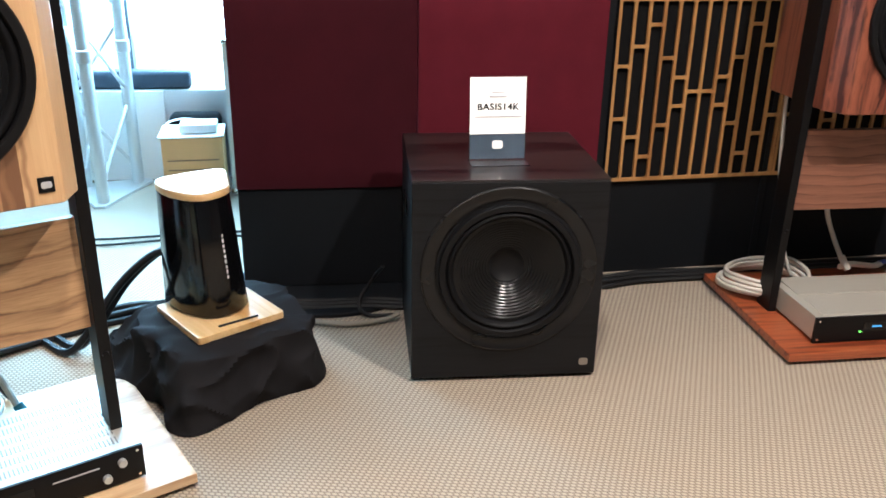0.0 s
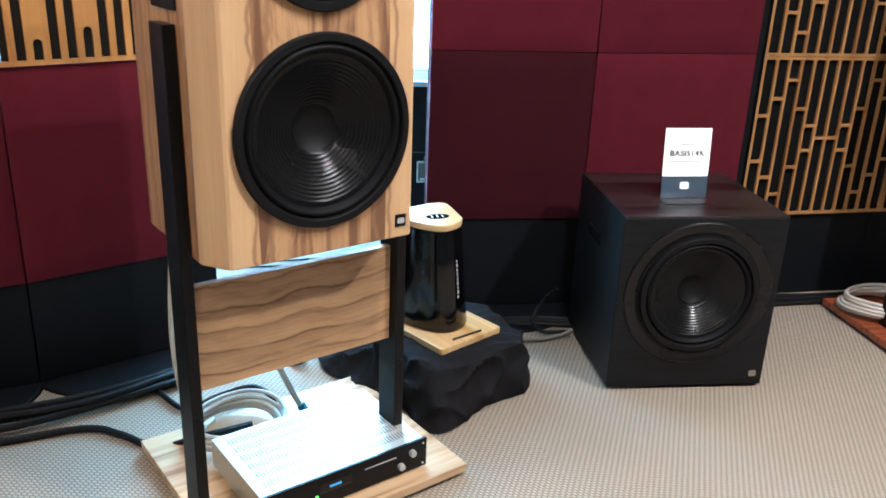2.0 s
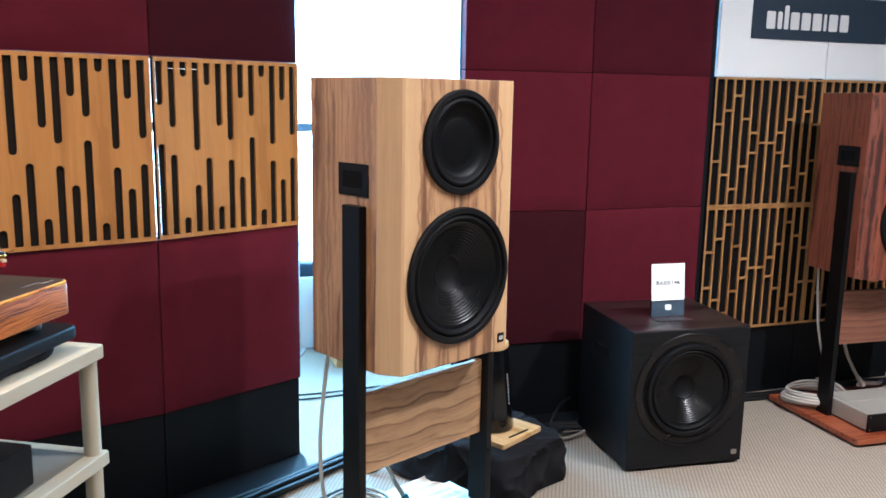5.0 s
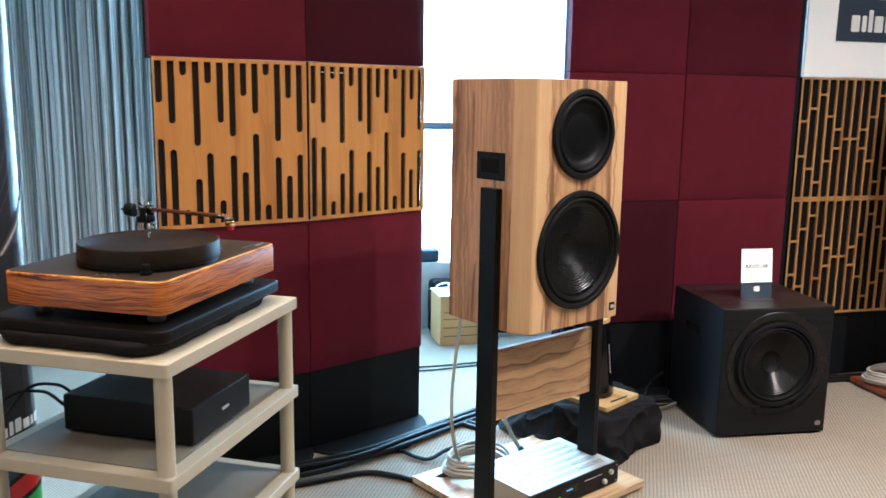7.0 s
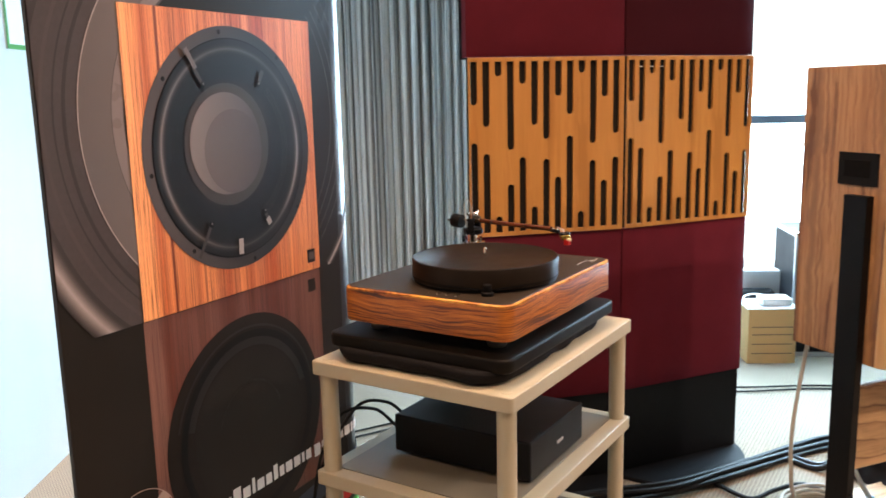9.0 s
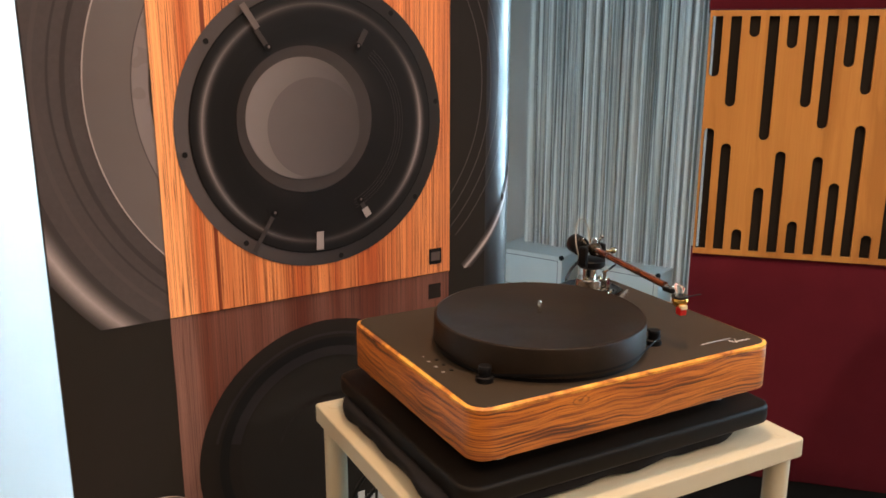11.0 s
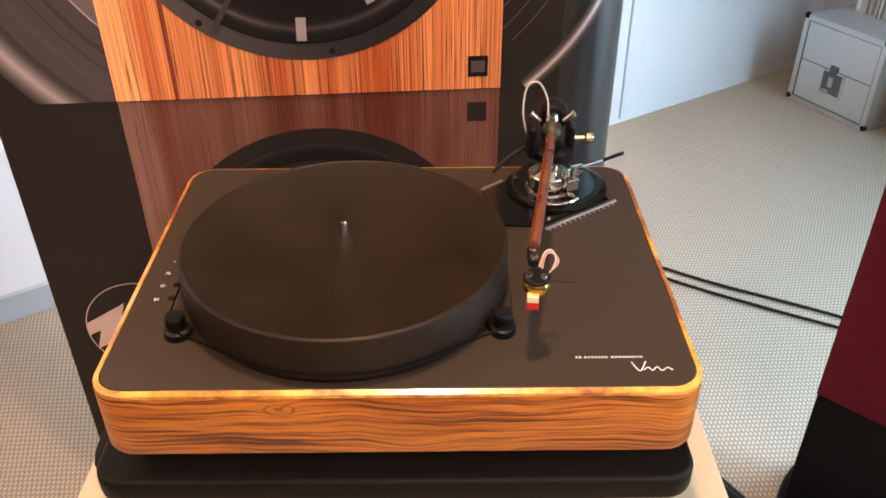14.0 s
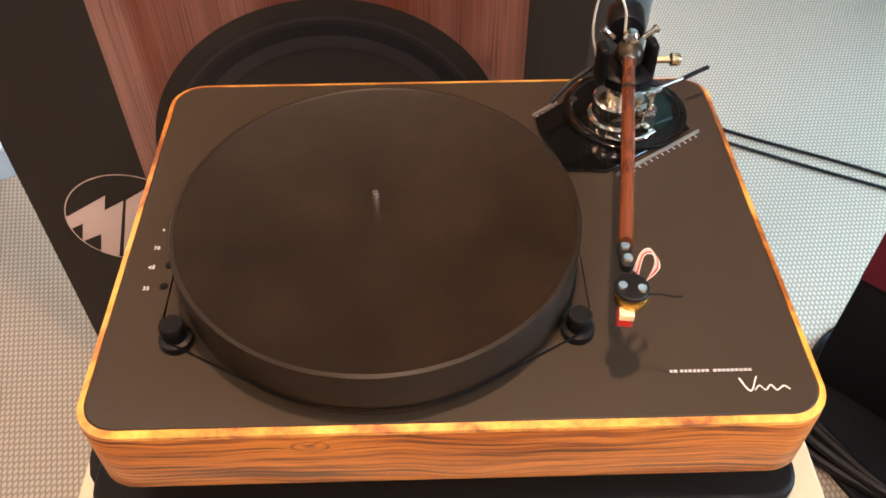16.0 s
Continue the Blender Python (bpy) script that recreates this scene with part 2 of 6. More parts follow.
def carpet_material():
    k = Nodes("woven_carpet", 0.95, spec=0.1)
    x, y, z = k.xyz(k.mapped((1 / 0.0155, 1 / 0.0095, 1), (0, 0, radians(-30))))
    row = k.math("FLOOR", y)
    sh = k.math("MULTIPLY", k.math("MODULO", k.math("ABSOLUTE", row), 2.0), 0.5)
    fx = k.math("ABSOLUTE", k.math("SINE", k.math("MULTIPLY", k.math("ADD", x, sh), math.pi)))
    fy = k.math("ABSOLUTE", k.math("SINE", k.math("MULTIPLY", y, math.pi)))
    dot = k.math("MULTIPLY", k.math("POWER", fx, 0.7), k.math("POWER", fy, 0.6))
    fib = k.noise(700.0, 3)
    wear = k.noise(1.3, 4)
    c = k.ramp(k.math("MULTIPLY_ADD", fib, 0.25, dot), (0.10, (0.158, 0.130, 0.101)), (1.05, (0.400, 0.334, 0.261)))
    k.colour(k.mix(k.math("MULTIPLY", wear, 0.35), c, (0.55, 0.5, 0.45), "MULTIPLY"))
    k.bump(k.math("MULTIPLY_ADD", fib, 0.3, dot), 0.16, 0.002)
    return k.m


def curtain_material():
    k = Nodes("grey_curtain", 0.85, spec=0.15)
    w = k.noise(700.0, 2)
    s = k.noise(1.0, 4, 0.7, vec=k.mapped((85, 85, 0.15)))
    # upright streaks paint the shade and light of narrow folds into the grey
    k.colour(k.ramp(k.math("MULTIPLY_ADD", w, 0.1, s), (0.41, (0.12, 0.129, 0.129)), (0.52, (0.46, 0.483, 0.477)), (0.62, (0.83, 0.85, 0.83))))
    k.bump(w, 0.15, 0.0008)
    return k.m


def zebra_print(name, lo, hi):
    k = Nodes(name, 0.35)
    s = k.noise(1.0, 3, 0.6, 0.12, vec=k.mapped((62, 62, 0.35)))
    mid = tuple(0.3 * a + 0.7 * b for a, b in zip(lo, hi))
    broad = k.noise(1.0, 2, vec=k.mapped((13, 13, 0.25)))
    lines = k.ramp(s, (0.30, lo), (0.36, hi), (0.41, mid), (0.425, lo), (0.44, hi), (0.485, mid), (0.495, lo), (0.51, hi), (0.555, hi), (0.565, lo), (0.58, mid), (0.63, hi), (0.645, lo), (0.67, hi))
    red = k.ramp(broad, (0.40, (1, 1, 1)), (0.62, (0.62, 0.36, 0.28)))
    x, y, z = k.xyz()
    # paler towards the left edge: a glare of light put into the print colour
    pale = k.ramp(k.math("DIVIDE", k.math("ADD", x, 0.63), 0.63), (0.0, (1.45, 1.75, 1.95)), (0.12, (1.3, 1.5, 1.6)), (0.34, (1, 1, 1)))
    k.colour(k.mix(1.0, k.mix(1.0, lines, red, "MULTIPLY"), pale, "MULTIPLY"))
    return k.m


CARPET = carpet_material()
RED = fabric("wine_red_fabric", (0.050, 0.0038, 0.0080), (0.118, 0.0095, 0.0195))
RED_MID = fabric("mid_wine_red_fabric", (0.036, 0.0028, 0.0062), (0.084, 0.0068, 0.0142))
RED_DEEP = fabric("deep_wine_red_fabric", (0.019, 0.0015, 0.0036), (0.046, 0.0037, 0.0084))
PLINTH = plain("charcoal_plinth", (0.0050, 0.0060, 0.0078), 0.6, vary=0.25, grain=200, spec=0.15)
BIRCH = upright_wood("birch_plywood", (0.54, 0.252, 0.062), (0.475, 0.212, 0.049), (0.405, 0.170, 0.036), 9, 0.45)
LATTICE = upright_wood("oiled_lattice_wood", (0.46, 0.25, 0.085), (0.38, 0.19, 0.06), (0.30, 0.14, 0.04), 10, 0.5)
SLOT = plain("black_felt", (0.006, 0.006, 0.0065), 0.95, bump=0.2, grain=400, spec=0.1)
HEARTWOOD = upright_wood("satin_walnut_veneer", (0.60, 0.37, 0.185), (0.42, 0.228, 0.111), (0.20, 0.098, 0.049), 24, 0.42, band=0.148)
HEART_LYING = flame_wood("satin_walnut_crossgrain", (0.54, 0.335, 0.168), (0.400, 0.226, 0.110), (0.165, 0.080, 0.038), 20)
HEART_BOARD = top_wood("satin_walnut_board", (0.62, 0.44, 0.26), (0.50, 0.33, 0.18), (0.30, 0.17, 0.085), 22, 0.4)
ROSEWOOD = upright_wood("rosewood_veneer", (0.290, 0.092, 0.050), (0.172, 0.050, 0.029), (0.056, 0.0155, 0.011), 30, 0.32, coat=0.2)
ROSE_LYING = flame_wood("rosewood_crossgrain", (0.241, 0.103, 0.062), (0.182, 0.073, 0.044), (0.110, 0.042, 0.026), 34)
ROSE_BOARD = top_wood("rosewood_board", (0.36, 0.098, 0.036), (0.27, 0.062, 0.022), (0.12, 0.024, 0.010), 45, 0.3, coat=0.3)
BLACK_OAK = top_wood("black_stained_oak", (0.0086, 0.0090, 0.0104), (0.0063, 0.0066, 0.0077), (0.0037, 0.0039, 0.0045), 60, 0.5, coat=0.0, spec=0.22)
BLACK_OAK_TOP = top_wood("black_veneer_top", (0.030, 0.020, 0.019), (0.012, 0.008, 0.008), (0.004, 0.003, 0.003), 24, 0.33, coat=0.15)
RUBBER = plain("black_rubber", (0.0044, 0.0044, 0.005), 0.55, vary=0.2, spec=0.12)
GASKET = plain("matt_black_frame", (0.0040, 0.0040, 0.0046), 0.55, spec=0.2)
CONE = plain("coated_black_cone", (0.0042, 0.0044, 0.0050), 0.26, vary=0.25, bump=0.0, spec=0.22)
TRIM_BLACK = plain("satin_black_trim", (0.0036, 0.0036, 0.0042), 0.28, vary=0.1, bump=0, spec=0.36)
AMP_CASE = plain("champagne_painted_metal", (0.50, 0.475, 0.415), 0.40, metal=0.45, vary=0.06)
VENT = plain("shaded_vent_slots", (0.20, 0.196, 0.182), 0.6, bump=0)
BRASS = plain("pale_brass", (0.78, 0.62, 0.36), 0.25, metal=1.0, vary=0.05, bump=0)
STEEL_GREY = plain("grey_steel", (0.42, 0.40, 0.37), 0.32, metal=0.9, vary=0.08)
BRONZE = plain("dark_bronze", (0.035, 0.028, 0.018), 0.28, metal=0.6, vary=0.1, bump=0)
CREAM_GOLD = plain("pale_gold", (0.80, 0.66, 0.40), 0.3, metal=0.3, vary=0.05, bump=0)
SEAM_AND_SHADOW = plain("dark_seam_and_shadow_line", (0.10, 0.105, 0.11), 0.4, metal=0.8, vary=0.15)
FELT = plain("dark_brown_felt", (0.0145, 0.0118, 0.0098), 0.95, bump=0.2, grain=400, spec=0.1)
MATT_CONE = plain("matt_black_cone", (0.0032, 0.0034, 0.0038), 0.45, vary=0.15, bump=0, spec=0.14)
SLAB = plain("dark_satin_slab", (0.0068, 0.0053, 0.0040), 0.5, vary=0.2, grain=120, bump=0.03, spec=0.12)
TEAL_REFLECTION = plain("painted_teal_reflection", (0.003, 0.014, 0.013), 0.12, vary=0.1, bump=0)
BLACK_METAL = plain("black_powder_coat", (0.0036, 0.0036, 0.0042), 0.42, vary=0.2, spec=0.2)
CASE_DISH = plain("grey_zinc_dish", (0.13, 0.14, 0.15), 0.45, metal=0.5, vary=0.25, grain=60)
P_FADE_RING = plain("poster_faded_ring_print", (0.020, 0.0165, 0.0165), 0.3, bump=0, spec=0.3)
SILVER = plain("brushed_aluminium", (0.62, 0.62, 0.61), 0.36, metal=0.75, vary=0.08)
CASE_METAL = plain("dented_aluminium_sheet", (0.60, 0.63, 0.63), 0.42, metal=0.55, vary=0.12, grain=12)
CHROME = plain("chrome", (0.80, 0.75, 0.67), 0.14, metal=1.0, vary=0.05, bump=0)
GOLD = plain("gold_metal", (0.80, 0.45, 0.10), 0.2, metal=1.0, vary=0.05, bump=0)
GLOSS = plain("piano_black_lacquer", (0.0025, 0.0025, 0.003), 0.14, coat=0.25, spec=0.3, vary=0.1, bump=0)
BOARD_BLACK = plain("black_acrylic", (0.0035, 0.0032, 0.003), 0.10, vary=0.1, bump=0, spec=0.28)
MAPLE = top_wood("pale_maple", (0.72, 0.50, 0.25), (0.62, 0.39, 0.16), (0.5, 0.29, 0.1), 14, 0.35, coat=0.4)
CLOTH = plain("black_cotton", (0.0105, 0.0098, 0.0108), 0.9, vary=0.35, grain=350, bump=0.3, spec=0.12)
CREAM = plain("cream_plastic", (0.46, 0.405, 0.29), 0.42, vary=0.05, grain=30)
GREY_SHELF = plain("grey_plastic_mat", (0.170, 0.160, 0.132), 0.5, vary=0.1)
ZEBRANO = zebrano_wood()
ZEBRANO_RIM = zebrano_edge()
DECK_TOP = plain("brown_charcoal_satin_lacquer", (0.0330, 0.0234, 0.0158), 0.45, vary=0.08, grain=250, bump=0.03, spec=0.2)
WHITE_WALL = plain("white_wall_paint", (0.59, 0.59, 0.585), 0.7, vary=0.04, grain=80)
CEILING = plain("off_white_ceiling_paint", (0.50, 0.48, 0.45), 0.8, vary=0.03)
GREY_WALL = plain("grey_wall_paint", (0.34, 0.33, 0.32), 0.75, vary=0.04)
SKIRT = plain("grey_skirting", (0.30, 0.33, 0.34), 0.6)
FRAME = plain("grey_window_frame", (0.10, 0.12, 0.14), 0.5)
CURTAIN = curtain_material()
CARD = plain("brown_cardboard", (0.60, 0.355, 0.155), 0.85, vary=0.1, grain=40)
PAPER = plain("white_paper", (0.80, 0.80, 0.78), 0.7, vary=0.04)
NAVY = plain("navy_print", (0.022, 0.036, 0.058), 0.5)
INK = plain("black_print", (0.012, 0.012, 0.013), 0.5)
GREY_INK = plain("grey_print", (0.42, 0.42, 0.43), 0.6)
WHITE_INK = plain("white_print", (0.74, 0.72, 0.70), 0.5)
CABLE_BLACK = plain("black_cable_sleeve", (0.005, 0.005, 0.0055), 0.5, spec=0.3)
CABLE_HIGHLIGHT = plain("dark_cable_painted_highlight", (0.20, 0.175, 0.14), 0.55)
CABLE_WHITE = plain("pale_cable_sleeve", (0.47, 0.44, 0.385), 0.5)
YELLOW = plain("yellow_green_wire", (0.45, 0.55, 0.04), 0.5)
CYAN_PLUG = plain("teal_plug", (0.05, 0.20, 0.26), 0.45)
BLUE_PLUG = plain("blue_plug", (0.03, 0.06, 0.4), 0.45)
RED_PLASTIC = plain("red_plastic", (0.5, 0.012, 0.01), 0.3)
GREEN_PLASTIC = plain("green_plastic", (0.04, 0.30, 0.06), 0.4)
ROSE_ARM = lying_wood("cocobolo_arm_wand", (0.15, 0.042, 0.017), (0.085, 0.022, 0.009), (0.025, 0.007, 0.004), 300, 0.2, coat=0.6)
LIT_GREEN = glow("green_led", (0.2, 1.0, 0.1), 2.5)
LIT_BLUE = glow("blue_display", (0.12, 0.5, 0.9), 0.9)
POSTER = plain("poster_black_print", (0.0198, 0.0163, 0.0140), 0.3, vary=0.1, grain=20, bump=0, spec=0.18)
POSTER_GLOSS = plain("poster_gloss_black_print", (0.0125, 0.0115, 0.0112), 0.34, coat=0.35, vary=0.1, grain=20, bump=0, spec=0.5)
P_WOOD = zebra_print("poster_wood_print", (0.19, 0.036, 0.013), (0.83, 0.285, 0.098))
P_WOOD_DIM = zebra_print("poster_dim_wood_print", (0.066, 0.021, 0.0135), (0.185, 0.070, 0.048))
P_CHAR = plain("poster_charcoal_print", (0.0095, 0.0085, 0.0088), 0.3, bump=0, spec=0.18)
P_GREY = plain("poster_grey_print", (0.08, 0.064, 0.061), 0.3, bump=0, spec=0.3)
P_MID = plain("poster_mid_grey_print", (0.135, 0.108, 0.103), 0.3, bump=0, spec=0.3)
P_DISC = plain("poster_pale_disc_print", (0.22, 0.178, 0.172), 0.3, bump=0, spec=0.3)
P_DIM = plain("poster_dim_grey_print", (0.046, 0.038, 0.037), 0.3, bump=0, spec=0.3)
P_LIGHT = plain("poster_light_grey_print", (0.4, 0.33, 0.31), 0.3, bump=0, spec=0.3)
P_PALE = plain("poster_pale_grey_print", (0.30, 0.25, 0.24), 0.3, bump=0, spec=0.3)
def turned_plastic():
    """Matt black plastic with fine turning marks round the spindle and dusty clouds."""
    k = Nodes("brown_black_acetal", 0.36, spec=0.15)
    x, y, z = k.xyz()
    dx, dy = k.math("SUBTRACT", x, 0.201), k.math("SUBTRACT", y, 0.155)
    r = k.math("SQRT", k.math("ADD", k.math("MULTIPLY", dx, dx), k.math("MULTIPLY", dy, dy)))
    rings = k.noise(900.0, 3, vec=k.add("ShaderNodeCombineXYZ", X=r))
    dust = k.noise(14.0, 5, 0.65)
    k.colour(k.ramp(k.math("MULTIPLY_ADD", rings, 0.3, k.math("MULTIPLY", dust, 0.7)), (0.34, (0.0094, 0.0061, 0.0038)), (0.66, (0.0205, 0.0131, 0.0080))))
    k.rough(k.math("MULTIPLY_ADD", dust, 0.2, 0.34))
    k.bump(rings, 0.02, 0.0006)
    return k.m


PLATTER = turned_plastic()
P_BIG_DARK = plain("poster_worn_black_print", (0.070, 0.056, 0.055), 0.35, vary=0.35, grain=90, bump=0, spec=0.3)


def shaded_print(name, c0, c1, x0, x1):
    """Ink that runs from one grey to another across the picture."""
    k = Nodes(name, 0.33, spec=0.3)
    x, y, z = k.xyz()
    f = k.math("DIVIDE", k.math("SUBTRACT", k.math("MULTIPLY_ADD", k.noise(30.0, 4), 0.02, x), x0), x1 - x0)
    k.colour(k.ramp(f, (0.0, c0), (1.0, c1)))
    return k.m


P_DOME = shaded_print("poster_dome_print", (0.20, 0.165, 0.158), (0.055, 0.046, 0.045), -0.45, -0.20)
P_CAP = shaded_print("poster_cap_print", (0.125, 0.102, 0.099), (0.062, 0.051, 0.050), -0.41, -0.21)


def ring_print(name, cx, cz, r0, r1, dark, light, lobes, peak=0.5, sharp=1.8):
    """Ink of a round rolled edge: lighter in the middle of its width and towards the printed lights."""
    k = Nodes(name, 0.33, spec=0.3)
    x, y, z = k.xyz()
    dx, dz = k.math("SUBTRACT", x, cx), k.math("SUBTRACT", z, cz)
    r = k.math("SQRT", k.math("ADD", k.math("MULTIPLY", dx, dx), k.math("MULTIPLY", dz, dz)))
    f = k.math("DIVIDE", k.math("SUBTRACT", r, r0), r1 - r0)
    roll = k.math("POWER", k.math("MAXIMUM", k.math("SUBTRACT", 1.0, k.math("MULTIPLY", k.math("ABSOLUTE", k.math("SUBTRACT", f, peak)), 2.2)), 0.0), sharp)
    total = 0.0
    for ang, power, amount in lobes:
        c = k.math("DIVIDE", k.math("ADD", k.math("MULTIPLY", dx, math.cos(radians(ang))), k.math("MULTIPLY", dz, math.sin(radians(ang)))), r)
        lobe = k.math("MULTIPLY", k.math("POWER", k.math("MAXIMUM", c, 0.0), power), amount)
        total = k.math("ADD", lobe, total)
    grain = k.math("MULTIPLY_ADD", k.noise(160.0, 3), 0.25, 0.87)
    k.colour(k.mix(k.math("MINIMUM", k.math("MULTIPLY", k.math("MULTIPLY", roll, total), grain), 1.0), dark, light))
    return k.m


P_BIG = shaded_print("poster_big_cone_print", (0.115, 0.092, 0.088), (0.150, 0.122, 0.116), -0.80, -0.62)
P_ROLL = ring_print("poster_rolled_edge_print", -0.312, 1.287, 0.198, 0.256, (0.0095, 0.0085, 0.0088), (0.34, 0.28, 0.27), ((-8, 5, 0.9), (178, 2.2, 0.62), (90, 3, 0.2), (255, 2, 0.16)), 0.62, 6.0)
P_CONE = ring_print("poster_cone_print", -0.312, 1.287, 0.100, 0.198, (0.0085, 0.0075, 0.0078), (0.060, 0.050, 0.048), ((170, 1.2, 0.8), (70, 2, 0.25)), 0.35)
P_OUTER = ring_print("poster_outer_roll_print", -0.31, 1.36, 0.548, 0.612, (0.046, 0.038, 0.037), (0.42, 0.34, 0.322), ((216, 5, 0.95), (150, 3, 0.30)), 0.55)
P_FRAME_SHADED = shaded_print("poster_frame_print", (0.095, 0.078, 0.077), (0.022, 0.019, 0.019), -0.62, -0.20)
P_FADE = plain("poster_dark_brown_print", (0.0185, 0.0140, 0.0120), 0.32, bump=0, spec=0.18)
P_PINK = plain("poster_pale_print", (0.52, 0.38, 0.33), 0.35, bump=0)


def clear_plastic():
    k = Nodes("clear_acrylic", 0.03)
    k.b.inputs["Transmission Weight"].default_value = 1.0
    k.b.inputs["IOR"].default_value = 1.42
    k.colour((0.96, 0.98, 0.98))
    return k.m


ACRYLIC = clear_plastic()
OUTSIDE = glow("bright_overcast_outside", (0.72, 0.94, 1.0), 4.0)

# ---- building blocks ----


def part(name, bm, mat, parent=None, label="", smooth=False):
    if smooth:
        for f in bm.faces:
            f.smooth = True
        for e in bm.edges:
            e.smooth = not (len(e.link_faces) == 2 and e.calc_face_angle(0) > radians(38))
    me = bpy.data.meshes.new(name)
    bm.to_mesh(me)
    bm.free()
    me.materials.append(mat)
    ob = new(name, me)
    if parent:
        ob.parent = parent
    if label:
        ob["label"] = label
    return ob


def thing(name, m, label, category, group="", kind=""):
    ob = new(name)
    ob.empty_display_size = 0.1
    ob.matrix_world = m
    return tagged(ob, label, category, group, kind)


def box(x0, x1, y0, y1, z0, z1, bevel=0.0, seg=2):
    bm = bmesh.new()
    bmesh.ops.create_cube(bm, size=1)
    for v in bm.verts:
        v.co = Vector(((x0 + x1) / 2 + v.co.x * (x1 - x0), (y0 + y1) / 2 + v.co.y * (y1 - y0), (z0 + z1) / 2 + v.co.z * (z1 - z0)))
    if bevel:
        bmesh.ops.bevel(bm, geom=bm.edges[:], offset=bevel, segments=seg, profile=0.5, affect="EDGES")
    return bm


def prism(points, z0, z1, bevel=0.0, seg=2, taper=None):
    """An upright prism over a plan outline; taper scales the top round a centre (cx, cy, factor)."""
    bm = bmesh.new()
    lo = [bm.verts.new((x, y, z0)) for x, y in points]
    if taper:
        cx, cy, k = taper
        hi = [bm.verts.new((cx + (x - cx) * k, cy + (y - cy) * k, z1)) for x, y in points]
    else:
        hi = [bm.verts.new((x, y, z1)) for x, y in points]
    n = len(points)
    for i in range(n):
        bm.faces.new((lo[i], lo[(i + 1) % n], hi[(i + 1) % n], hi[i]))
    bm.faces.new(hi)
    bm.faces.new(lo[::-1])
    bmesh.ops.recalc_face_normals(bm, faces=bm.faces[:])
    if bevel:
        rim = [e for e in bm.edges if abs(e.verts[0].co.z - e.verts[1].co.z) < 1e-5]
        bmesh.ops.bevel(bm, geom=rim, offset=bevel, segments=seg, profile=0.5, affect="EDGES")
    return bm


def rounded(x0, x1, y0, y1, r, n=6):
    """The outline of a rectangle with round corners."""
    pts = []
    for cx, cy, a in ((x1 - r, y0 + r, -90), (x1 - r, y1 - r, 0), (x0 + r, y1 - r, 90), (x0 + r, y0 + r, 180)):
        for i in range(n + 1):
            t = radians(a + 90 * i / n)
            pts.append((cx + r * math.cos(t), cy + r * math.sin(t)))
    return pts


def lathe(profile, n=48, axis="z", centre=(0, 0, 0), closed=False):
    """Turns (radius, height) pairs round an axis: z is up, y points out of a front, towards -y."""
    bm = bmesh.new()
    rings = []
    for r, h in profile:
        ring = []
        if r < 1e-6:
            p = (0, 0, h) if axis == "z" else (0, -h, 0)
            ring = [bm.verts.new(Vector(p) + Vector(centre))]
        else:
            for i in range(n):
                a = 2 * math.pi * i / n
                c, s = r * math.cos(a), r * math.sin(a)
                p = (c, s, h) if axis == "z" else (c, -h, s)
                ring.append(bm.verts.new(Vector(p) + Vector(centre)))
        rings.append(ring)
    pairs = list(zip(rings, rings[1:])) + ([(rings[-1], rings[0])] if closed else [])
    for a, b in pairs:
        for i in range(n):
            j = (i + 1) % n
            if len(a) == 1 and len(b) == 1:
                break
            if len(a) == 1:
                bm.faces.new((a[0], b[j], b[i]))
            elif len(b) == 1:
                bm.faces.new((a[i], a[j], b[0]))
            else:
                bm.faces.new((a[i], a[j], b[j], b[i]))
    bmesh.ops.recalc_face_normals(bm, faces=bm.faces[:])
    return bm


def spline(pts, per=8):
    out = []
    p = [Vector(q) for q in pts]
    p = [2 * p[0] - p[1]] + p + [2 * p[-1] - p[-2]]
    for i in range(1, len(p) - 2):
        for k in range(per):
            t = k / per
            a, b, c, d = p[i - 1], p[i], p[i + 1], p[i + 2]
            out.append(0.5 * (2 * b + (c - a) * t + (2 * a - 5 * b + 4 * c - d) * t * t + (3 * b - a - 3 * c + d) * t ** 3))
    out.append(p[-2])
    return out


def tube(pts, radius, n=8, per=8, smooth_path=True):
    """A round rod or cable through points."""
    path = spline(pts, per) if smooth_path else [Vector(q) for q in pts]
    bm = bmesh.new()
    up = Vector((0.13, 0.21, 0.97))
    rings = []
    for i, q in enumerate(path):
        d = (path[min(i + 1, len(path) - 1)] - path[max(i - 1, 0)]).normalized()
        side = d.cross(up)
        if side.length < 0.1:
            side = d.cross(Vector((1, 0.2, 0)))
        side.normalize()
        nrm = side.cross(d).normalized()
        rings.append([bm.verts.new(q + radius * (math.cos(a) * side + math.sin(a) * nrm)) for a in (2 * math.pi * k / n for k in range(n))])
    for a, b in zip(rings, rings[1:]):
        for i in range(n):
            bm.faces.new((a[i], a[(i + 1) % n], b[(i + 1) % n], b[i]))
    bm.faces.new(rings[0][::-1])
    bm.faces.new(rings[-1])
    bmesh.ops.recalc_face_normals(bm, faces=bm.faces[:])
    return bm


def moved(bm, m):
    bmesh.ops.transform(bm, matrix=m, verts=bm.verts[:])
    return bm


def joined(*bms):
    out = bmesh.new()
    for b in bms:
        me = bpy.data.meshes.new("join")
        b.to_mesh(me)
        b.free()
        out.from_mesh(me)
        bpy.data.meshes.remove(me)
    return out


